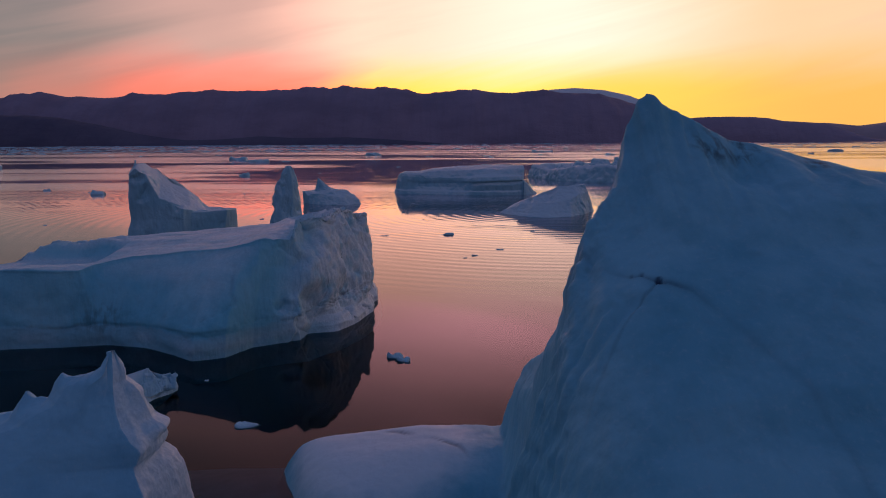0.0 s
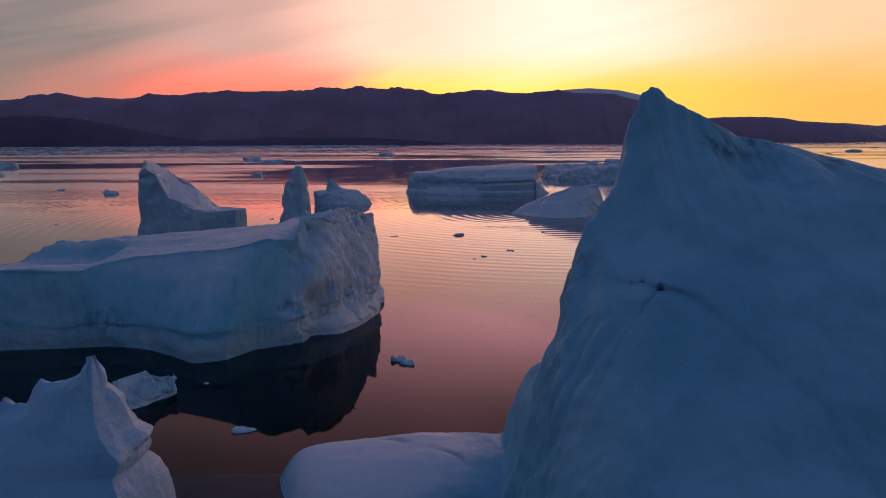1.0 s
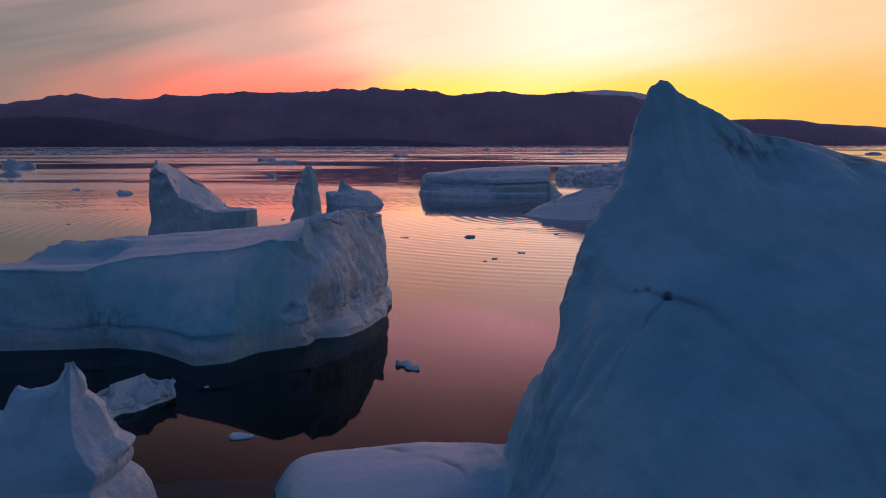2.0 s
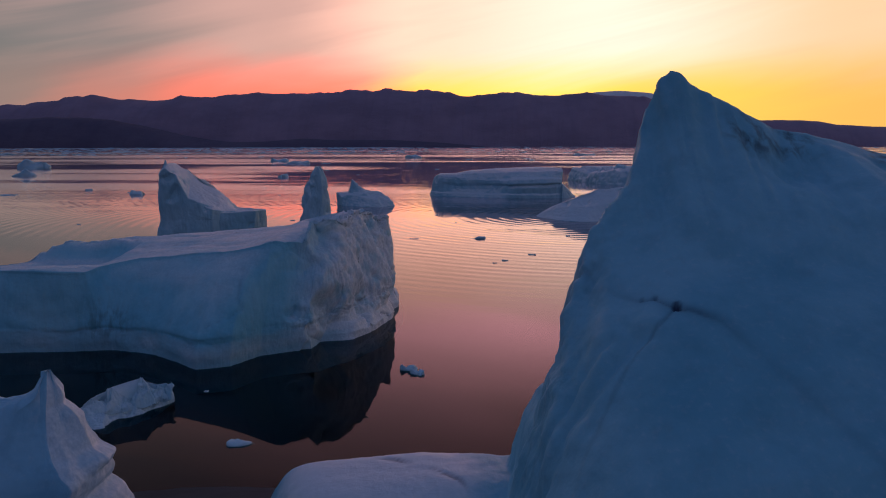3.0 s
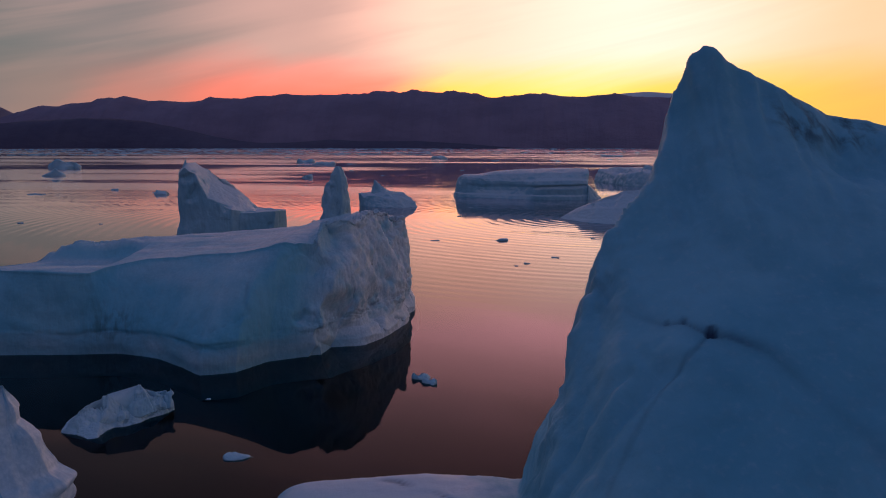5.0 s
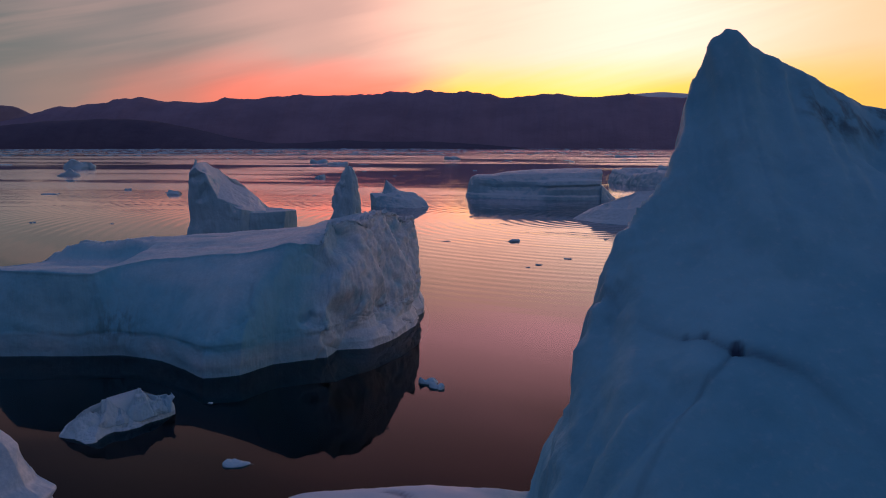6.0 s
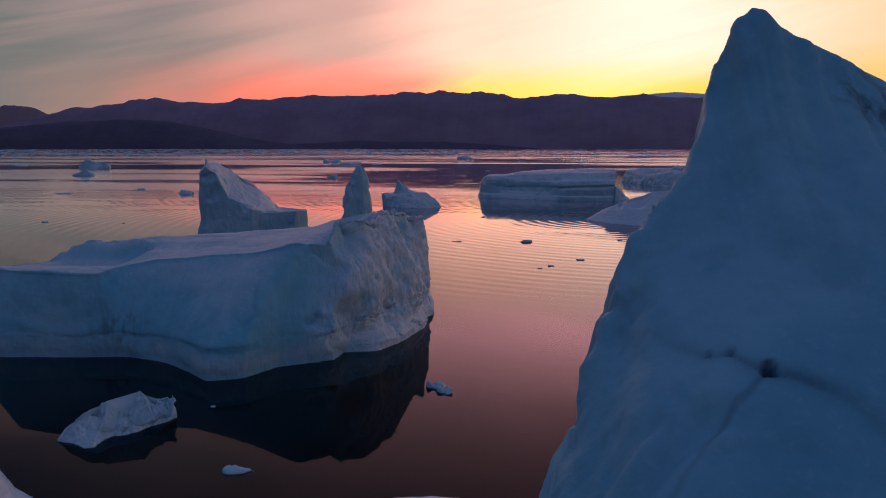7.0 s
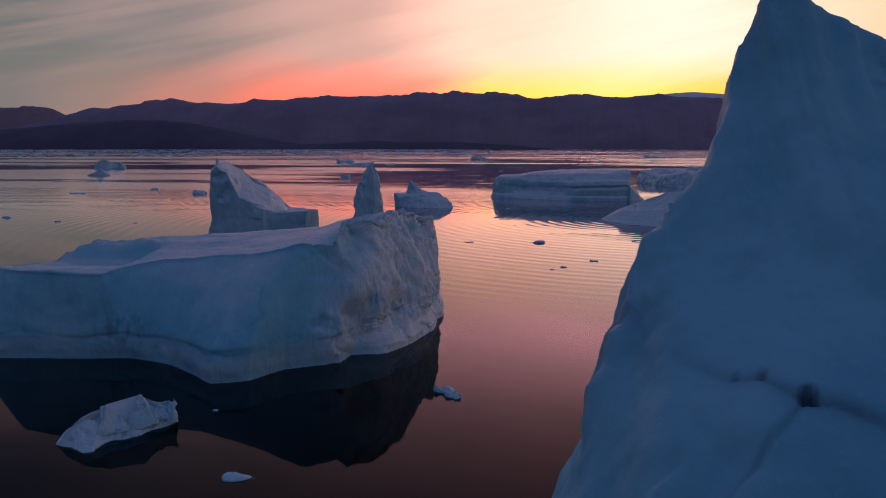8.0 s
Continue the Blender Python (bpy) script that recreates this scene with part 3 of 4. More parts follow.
def great_height(x, y):
    """Height of the great berg over the plan: a snow slope that climbs to a fluted crest, a sheer flank and a low foot."""
    crest_y = 32.2 + 0.20 * np.clip(x - 9, 0, 30)
    crest = np.interp(x, [5, 8.2, 8.5, 9.0, 9.3, 9.6, 10.5, 11.6, 12.8, 14.0, 15.9, 18.8, 21, 45], [23.4, 24.75, 25.2, 25.88, 25.85, 25.6, 25.1, 24.6, 24.0, 23.8, 23.35, 22.6, 22.3, 19])
    # the near face: it rounds off into the flank on one side, and steepens below the crack
    lower = np.clip((26.4 - y) / 1.4, 0, 1)
    lower = lower * lower * (3 - 2 * lower)
    fore = np.clip((28.4 - y) / 1.6, 0, 1)
    shoulder = hermite(x, [0.2, 1.4, 2.4, 3.16, 4.1, 4.8, 5.5, 6.7, 7.8, 9.6, 12, 18, 45], [-26, -18.5, -12.0, -7.8, -4.1, -2.3, -1.15, -0.3, 0, 0.05, 0.1, 0.1, -1.5])
    across = np.interp(x, [-5, 7.8, 12, 18, 45], [-3.85, 0, 0.8, 1.0, -1.5]) * (1 - fore) + shoulder * fore
    slope = lambda yy: 19.15 + across + 0.40 * np.clip(yy - 25.1, 0, 60) - 0.63 * np.clip(25.1 - yy, 0, 60) - 0.012 * np.clip(19 - yy, 0, 60) ** 2
    d = crest_y - y
    q = np.clip(d / 6.5, 0, 1)
    front = slope(np.minimum(y, crest_y) + 0 * x) + (crest - slope(crest_y)) * (1 - q) ** 2
    back = np.where(d < -6, crest - 10.8 + 0.42 * (d + 6), crest + 1.8 * d) - 2.0 * np.clip(y - 49, 0, 40)
    z = smin(front, back, 0.5)
    # left flank: the face breaks off at a sharp edge above a sheer wall; a buttress stands behind the peak
    rim_y = [-4, 12, 19, 22.2, 23.1, 24.5, 25.5, 26.3, 27.05, 27.5, 27.7, 28.3, 28.75, 29.45, 29.95, 31.1, 32.2, 33, 60]
    rim_x = np.interp(y, rim_y, [-4.3, 0.1, 2.6, 3.7, 4.15, 4.62, 5.1, 5.28, 5.48, 5.66, 5.86, 5.95, 6.2, 6.9, 7.6, 7.95, 8.3, 8.7, 9.5])
    rim_z = np.interp(y, rim_y, [5.0, 12.3, 15.2, 16.75, 17.25, 18.0, 18.45, 18.85, 19.35, 19.75, 19.95, 20.5, 21.0, 21.95, 22.6, 24.1, 25.6, 25.6, 22])
    u = x - rim_x + 0.10
    sheer = rim_z + np.interp(u, [-30, -20, -6, -3, -2, -1.2, -0.8, -0.5, -0.25, 0, 0.6, 20], [-95, -60, -26, -17, -13, -10.5, -7.5, -4.5, -2.2, 0, 3.5, 60])
    sheer = sheer + 30 * lower**2
    # the pale blue buttress behind it, whose back falls to the low foot
    side = np.interp(y, [25, 28.6, 33, 37, 42, 46.8, 48], [5.95, 5.75, 5.1, 4.95, 4.9, 4.75, 4.3])
    top = hermite(y, [25, 27.6, 28.6, 29.2, 31, 33, 37, 42, 46.0, 47.2, 48.5, 51], [19.7, 19.8, 19.5, 18.3, 16.4, 14.6, 11.2, 9.2, 8.0, 6.9, 5.0, 0])
    v = x - side + 0.14
    prop = top + np.interp(v, [-20, -4, -2.2, -1.2, -0.7, -0.4, -0.15, 0.1, 0.6, 1.5, 30], [-60, -22, -15, -10, -6.5, -3.6, -1.0, 0.0, 0.9, 3.5, 40]) - 9.0 * np.clip(27.2 - y, 0, 20)
    z = smin(z, np.maximum(sheer, prop), 0.15)
    z = smin(z, 24 - 2.0 * (x - 40), 2.0)
    z = smin(z, 2.0 * (y + 2), 1.5)
    skew = x + 0.42 * (y - 46)
    foot = 3.9 - 3.6 * np.clip(-(skew + 1) / 9.5, 0, 1.6) ** 9 - 0.12 * np.clip(-skew, 0, 12) - 3.6 * np.clip((y - 44) / 7.6, 0, 1.6) ** 10 - 2.4 * np.clip((46.5 - y) / 7.0, 0, 3) ** 1.7 - 0.02 * np.clip(x - 4, 0, 99) ** 2
    foot = smin(-foot, 0.7 + 0.28 * np.hypot(np.clip(-skew - 9, 0, 99), np.clip(y - 51, 0, 99) * 1.6), 0.8) * -1
    foot = np.maximum(foot, -17)
    return -smin(-z, -foot, 3.0)


def great_iceberg():
    ob = thing("iceberg", "huge blue-shadowed iceberg with pointed peak and cracked snow slope", "iceberg", "icebergs in the fjord", at=(12, 26, 0))
    xs = np.concatenate([np.arange(-33, -14, 0.8), np.arange(-14, 0, 0.28), np.arange(0, 2.4, 0.12), np.arange(2.4, 9.4, 0.06), np.arange(9.4, 14.4, 0.11), np.arange(14.4, 28, 0.30), np.arange(28, 48, 0.8)])
    ys = np.concatenate([np.arange(-4, 10, 0.5), np.arange(10, 19.5, 0.15), np.arange(19.5, 28.5, 0.075), np.arange(28.5, 38, 0.13), np.arange(38, 54, 0.22), np.arange(54, 66, 0.8)])
    x, y = np.meshgrid(xs, ys)
    z = np.maximum(great_height(x, y), -17.0)
    # cracks
    main = [(5.4, 28.6), (5.82, 27.5), (5.93, 26.8), (6.37, 26.1), (6.6, 25.92), (6.96, 25.53), (7.3, 25.5), (7.75, 25.02), (8.86, 24.56), (9.28, 23.94), (10.6, 22.1), (11.2, 21.2), (11.7, 19.5), (11.8, 18.0), (12.4, 15)]
    down = [(7.75, 25.02), (7.3, 24.56), (6.83, 24.1), (6.36, 23.68), (5.06, 22.14), (3.9, 20.5), (2.9, 17.5)]
    wob = 0.07 * fbm(np.c_[x.ravel(), y.ravel(), x.ravel() * 0], 1.2, 3, 3).reshape(x.shape)
    shelf = [(-8, 50.2), (-6, 49.6), (-3.3, 48.8), (-0.9, 47.2), (1.0, 45.9), (2.2, 43.5)]
    ds = np.abs(line_distance(x, y, shelf) + 2 * wob)
    z -= 0.12 * np.exp(-(ds / 0.12) ** 2) * (0.5 + 0.5 * np.sin(x * 1.7 + 1))
    dm, dd = np.abs(line_distance(x, y, main) + wob), np.abs(line_distance(x, y, down) + wob)
    part_open = np.clip(0.55 + 0.7 * np.sin(x * 2.3 + y * 1.1), 0.15, 1)
    z -= 0.035 * np.exp(-(dm / 0.07) ** 2) * part_open + 0.02 * np.exp(-(dm / 0.35) ** 2) * (x < 8)
    fade = np.clip(1.1 - (25.02 - y) / 3.2, 0, 1)
    z -= 0.022 * np.exp(-(dd / 0.06) ** 2) * fade
    PITS = ((7.82, 25.04, 0.11, 0.22), (7.34, 25.52, 0.07, 0.06), (7.0, 25.57, 0.06, 0.04))
    for hx, hy, r, depth in PITS:
        z -= depth * np.exp(-(((x - hx) / (r * 1.3)) ** 2 + ((y - hy) / r) ** 2) ** 2)
    # melt grooves that run down the shoulder, and the hollow between it and the buttress
    for line, wide, deep in (([(6.9, 24.4), (5.7, 23.7), (4.6, 23.2), (3.78, 22.8), (3.1, 22.6), (2.2, 22.3)], 0.16, 0.16), ([(6.0, 24.6), (4.9, 24.1), (4.1, 23.8), (3.3, 23.7), (2.4, 23.6)], 0.12, 0.12),
                             ([(7.6, 23.0), (6.4, 22.2), (5.2, 21.6), (4.2, 21.0), (3.2, 20.5)], 0.22, 0.05), ([(5.9, 28.2), (5.85, 27.0), (5.6, 25.8), (5.3, 24.64), (5.1, 23.8)], 0.25, 0.20),
                             ([(9.0, 21.5), (7.6, 20.2), (6.2, 19.4), (5.0, 18.6)], 0.45, 0.06)):
        dl = line_distance(x, y, line) + 2.2 * wob
        z -= deep * np.exp(-(dl / wide) ** 2) - 0.4 * deep * np.exp(-((dl - 2.2 * wide) / wide) ** 2)
    # a faint step across the lower face
    z -= 0.35 * np.clip((20.6 + 0.12 * (x - 8) + 4 * wob - y) / 0.8, 0, 1) * np.clip((x - 5.5) / 2, 0, 1)
    # a scoop under the saddle of the crest
    z -= 0.7 * np.exp(-(((x - 12.6) / 1.3) ** 2 + ((y - 31.2) / 1.2) ** 2)) + 0.12 * np.exp(-(((x - 16.5) / 0.6) ** 2 + ((y - 32.2) / 1.3) ** 2))
    g = np.stack([x, y, z], -1)
    nrm = grid_normals(g, False)
    for k in range(3):
        for ax in (0, 1):
            nrm = nrm + np.roll(nrm, 1, ax) + np.roll(nrm, -1, ax)
        nrm /= np.linalg.norm(nrm, axis=2, keepdims=True)
    p = g.reshape(-1, 3)
    steep = np.clip(1.25 - nrm[..., 2].ravel(), 0.12, 1)
    d = 0.14 * fbm(p, 4.5, 4, 60) * (0.5 + steep) + steep * (0.07 * fbm(p * np.array([1, 1, 0.25]), 1.5, 4, 70) * np.clip((p[:, 2] - 5) / 6, 0.3, 1)) + 0.035 * fbm(p, 0.6, 4, 75, 0.6) + steep**2 * 0.05 * fbm(p, 0.9, 4, 78, 0.55, ridged=True)
    flute = np.clip((p[:, 2] - 20.2) / 1.5, 0, 1) * np.clip((32.6 - p[:, 1]) / 0.6, 0, 1)
    d += flute * (0.30 * fbm(p * np.array([1, 0.12, 0.12]), 1.3, 3, 81) + 0.17 * fbm(p * np.array([1, 0.16, 0.16]), 0.55, 3, 82, 0.55))
    rim = np.interp(p[:, 1], [12, 19, 22.2, 24.5, 27, 28.3, 30], [0.1, 2.6, 3.7, 4.62, 5.3, 5.9, 7.6])
    off = p[:, 0] - rim
    along = np.exp(-(np.clip(off, 0, 9) / 0.9) ** 2) * np.clip((30.5 - p[:, 1]) / 1.5, 0, 1) * (p[:, 2] > 6)
    d += along * (0.10 * fbm(p, 0.8, 4, 91, 0.6, ridged=True) - 0.05 + 0.10 * fbm(p, 2.0, 3, 93))
    # shallow melt rills that run down the near slope
    rill = np.clip((25 - p[:, 1]) / 3, 0, 1) * np.clip((6.5 - off) / 4, 0, 1) * (off > -0.5)
    d += rill * 0.03 * fbm(np.c_[(p[:, 0] - rim) * 1.0, p[:, 1] * 0.10, p[:, 1] * 0], 0.9, 4, 95, 0.55)
    g = g + nrm * d.reshape(*x.shape, 1)
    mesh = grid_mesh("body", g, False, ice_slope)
    # cracks and pits drawn dark: the shade inside them is put into the colour
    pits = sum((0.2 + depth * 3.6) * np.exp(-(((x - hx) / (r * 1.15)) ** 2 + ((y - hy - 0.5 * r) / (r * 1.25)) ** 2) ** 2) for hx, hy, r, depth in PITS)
    crack_shade = 0.36 * np.exp(-(dm / 0.075) ** 2) * part_open + 0.20 * np.exp(-(dm / 0.22) ** 2) * (0.4 + 0.6 * part_open) + 0.34 * np.exp(-(dd / 0.05) ** 2) * fade + 0.60 * np.exp(-(ds / 0.12) ** 2) * np.clip(0.5 + 0.6 * np.sin(x * 1.7 + 1), 0, 1) + pits
    mesh.attributes.new("shade_grit", "FLOAT", "POINT").data.foreach_set("value", np.clip(crack_shade, 0, 1).ravel())
    part("body", mesh, ob)
    return ob


great_iceberg()


# ---------------------------------------------------------------- bergs in the middle distance
def inward(rim, share, lift=0.0):
    r = np.array(rim, float)
    c = r.mean(0)
    out = r + (c - r) * share
    out[:, 2] = r[:, 2] * (1 - share) + c[2] * share + lift
    return out.tolist()


def blend(a, b, f):
    """The ring a share f of the way from ring a to ring b."""
    return [tuple(p + (q - p) * f for p, q in zip(m, n)) for m, n in zip(a, b)]


def lowered(ring, z):
    return [(p[0], p[1], z) for p in ring]


def broken(ob, name, rings, mat, seed, cuts=40, reach=2.5, depth=0.18, big=0.12, size=3.0, small=0.05, ridged=0.08, around=320, up=140, soft=2, wander=0.15, lit_firn=0.75):
    """A part of a berg from closed rings of (x, y, z), keel first: flat facets, chips along its edges, fine weathering,
    snow on what lies open, paled further for the sky light there.
    """
    g = facet_grid(rings, around, up, soft, wander, seed)
    g = chisel(g, cuts, reach, depth, seed, 0.30, 0.2)
    g = roughen(g, True, big, size, small, seed, ridged)
    mesh = grid_mesh(name, g, True, mat, cap=True)
    nz = grid_normals(g, True)[..., 2].ravel()
    p = g.reshape(-1, 3)
    # upward faces are paled: the sky light on them is put into the colour
    lit_crust = np.clip((nz - 0.30 + 0.25 * fbm(p, size * 0.6, 3, seed + 9)) / 0.35, 0, 1) * lit_firn
    fill = np.zeros(len(mesh.vertices))
    fill[:len(lit_crust)] = lit_crust
    mesh.attributes.new("lit_firn", "FLOAT", "POINT").data.foreach_set("value", fill)
    return part(name, mesh, ob)


def tower_berg():
    ob = thing("iceberg", "pale blue iceberg tower with steep face and low block", "iceberg", "icebergs in the fjord", at=(-72, 184, 0))
    foot = [(-82.6, 181, 0), (-80.6, 180.2, 0), (-77.0, 179.4, 0), (-75.2, 179.1, 0), (-73.5, 178.7, 0), (-70.2, 178.9, 0), (-67.4, 179.4, 0), (-66.0, 184, 0), (-64.6, 188, 0), (-66, 200, 0), (-75, 201, 0), (-83, 192, 0)]
    fold = [(-81.2, 180.9, 15.4), (-79.2, 180.6, 16.9), (-76.4, 180.2, 15.0), (-75.0, 180.0, 12.4), (-73.5, 179.6, 9.6), (-70.2, 179.5, 8.4), (-67.4, 179.8, 6.8), (-65.8, 184, 5.9), (-64.4, 187.6, 5.6),
            (-65.6, 198.5, 4.0), (-74.4, 199, 9), (-82.2, 190.5, 13.5)]
    crest = [(-81.5, 183.0, 16.4), (-79.9, 183.6, 18.0), (-79.9, 189.0, 17.9), (-78.5, 190.0, 16.9), (-76.7, 190.5, 15.0), (-74.0, 191.0, 12.5), (-70.0, 191.5, 10.2), (-68.3, 193.0, 8.6), (-67.1, 194.0, 6.1), (-66.6, 196.5, 5.6), (-74.6, 193.6, 13.2), (-81.0, 188.0, 16.4)]
    waist = [(x + 0.5 * (k in (0, 1, 2)), y + 0.3, 4.2) for k, (x, y, _) in enumerate(blend(foot, fold, 0.3))]
    top = blend(crest, [crest[(k + 6) % 12] for k in range(12)], 0.10)
    broken(ob, "tower", [lowered(foot, -2.5), foot, waist, blend(foot, fold, 0.62), fold, blend(fold, crest, 0.12), blend(fold, crest, 0.55), crest, top], ice_far, 5,
               40, 2.4, 0.22, 0.07, 2.6, 0.03, 0.10, 360, 170, 1, 0.25, 0.9)
    knob = [(-80.2 + 0.55 * math.cos(a), 182.6 + 0.6 * math.sin(a), 0) for a in np.linspace(0, 2 * math.pi, 7, endpoint=False)]
    tip = [(-80.0 + 0.12 * math.cos(a), 182.6 + 0.12 * math.sin(a), 18.9) for a in np.linspace(0, 2 * math.pi, 7, endpoint=False)]
    broken(ob, "pinnacle", [lowered(knob, 15.8), lowered(knob, 17.0), tip], ice_far, 6, 6, 0.6, 0.05, 0.04, 0.8, 0.02, 0.04, 40, 24, 0, 0.05)
    low = [(-67.8, 181.6, 0), (-63.0, 182.6, 0), (-58.8, 184.6, 0), (-58.4, 194, 0), (-63, 197, 0), (-68, 195, 0)]
    rim = [(-67.8, 182.0, 5.7), (-63.0, 183.0, 5.8), (-58.2, 185.0, 6.1), (-58.2, 193, 5.6), (-63, 195, 5.8), (-68, 194, 6.0)]
    inner = inward(rim, 0.4, -0.15)
    broken(ob, "block", [lowered(low, -2), low, blend(low, rim, 0.5), rim, blend(rim, inner, 0.2), inner, inward(rim, 0.92, -0.1)], ice_far, 8, 24, 2.0, 0.12, 0.07, 2.5, 0.04, 0.06, 240, 80, 1, 0.15)


def spire_berg():
    ob = thing("iceberg", "slender white iceberg spire rising from the water", "iceberg", "icebergs in the fjord", at=(-43, 187, 0))
    rings = []
    for z, left, right, front, ridge in ((-2.5, -48.4, -38.8, 184.0, -41.5), (0, -48.2, -39.2, 184.2, -41.6), (3.9, -47.5, -39.7, 184.9, -41.6), (6.5, -46.9, -39.8, 185.3, -41.4), (9.3, -46.8, -40.1, 185.6, -41.2),
                                         (12.2, -45.9, -40.3, 185.9, -41.3), (15.0, -44.4, -40.8, 186.3, -41.6), (16.5, -43.4, -41.3, 186.7, -42.0), (17.2, -42.8, -41.9, 186.9, -42.3)):
        mid = left * 0.45 + ridge * 0.55
        rings.append([(left, 187.6, z), (mid, front + 0.2, z), (ridge, front, z), (ridge + 0.4 * (right - ridge), front + 0.5, z), (right, 187.2, z), (right - 0.3, 189.5, z), (mid, 190.6 - 0.1 * z, z), (left + 0.5, 189.5 - 0.05 * z, z)])
    broken(ob, "body", rings, ice_far, 14, 34, 1.8, 0.20, 0.10, 2.2, 0.05, 0.14, 200, 130, 1, 0.22, 0.5)


def pointed_berg():
    ob = thing("iceberg", "small blue iceberg with a sharp pointed horn", "iceberg", "icebergs in the fjord", at=(-46, 270, 0))
    foot = [(-57.2, 274, 0), (-54, 269, 0), (-50, 265.5, 0), (-45, 263.5, 0), (-39.5, 264, 0), (-34.4, 268, 0), (-36.5, 276, 0), (-46, 281, 0), (-55, 279, 0)]
    rim = [(-57.4, 274, 4.4), (-54.2, 270.5, 3.6), (-50.2, 268, 3.9), (-45.4, 266, 3.2), (-40, 266, 2.4), (-35.2, 268.6, 1.5), (-37.5, 274.6, 2.6), (-46, 278, 4.6), (-55, 277.6, 4.6)]
    back = [(-57.0, 274.4, 4.5), (-54.4, 273, 4.4), (-52.4, 272.4, 4.6), (-47.2, 272, 6.2), (-41.0, 272, 5.0), (-36.8, 271.4, 3.5), (-38.5, 273.4, 3.8), (-46.4, 274, 5.6), (-54, 275, 4.5)]
    broken(ob, "body", [lowered(foot, -2), foot, blend(foot, rim, 0.7), rim, blend(rim, back, 0.3), blend(rim, back, 0.75), back, blend(back, [back[(k + 4) % 9] for k in range(9)], 0.06)], ice_far, 22,
           24, 3.0, 0.25, 0.08, 3.0, 0.03, 0.05, 260, 110, 1, 0.30)
    base = [(-53.2, 272.6, 2.5), (-51.0, 270.0, 2.5), (-46.0, 269.5, 2.5), (-41.5, 272.0, 3.0), (-46.0, 275.0, 3.0), (-52.0, 275.0, 2.5)]
    knee = [(-52.0, 272.6, 6.4), (-51.3, 271.6, 6.4), (-49.0, 271.4, 6.6), (-47.0, 272.2, 6.3), (-49.0, 273.4, 6.4), (-51.4, 273.4, 6.4)]
    tip = [(-50.9 + 0.10 * math.cos(a), 272.4 + 0.1 * math.sin(a), 9.5) for a in (3.14, 4.2, 5.2, 0, 1.0, 2.1)]
    broken(ob, "horn", [base, knee, blend(knee, tip, 0.6), tip], ice_far, 25, 10, 1.2, 0.08, 0.05, 1.5, 0.02, 0.05, 90, 50, 1, 0.08)


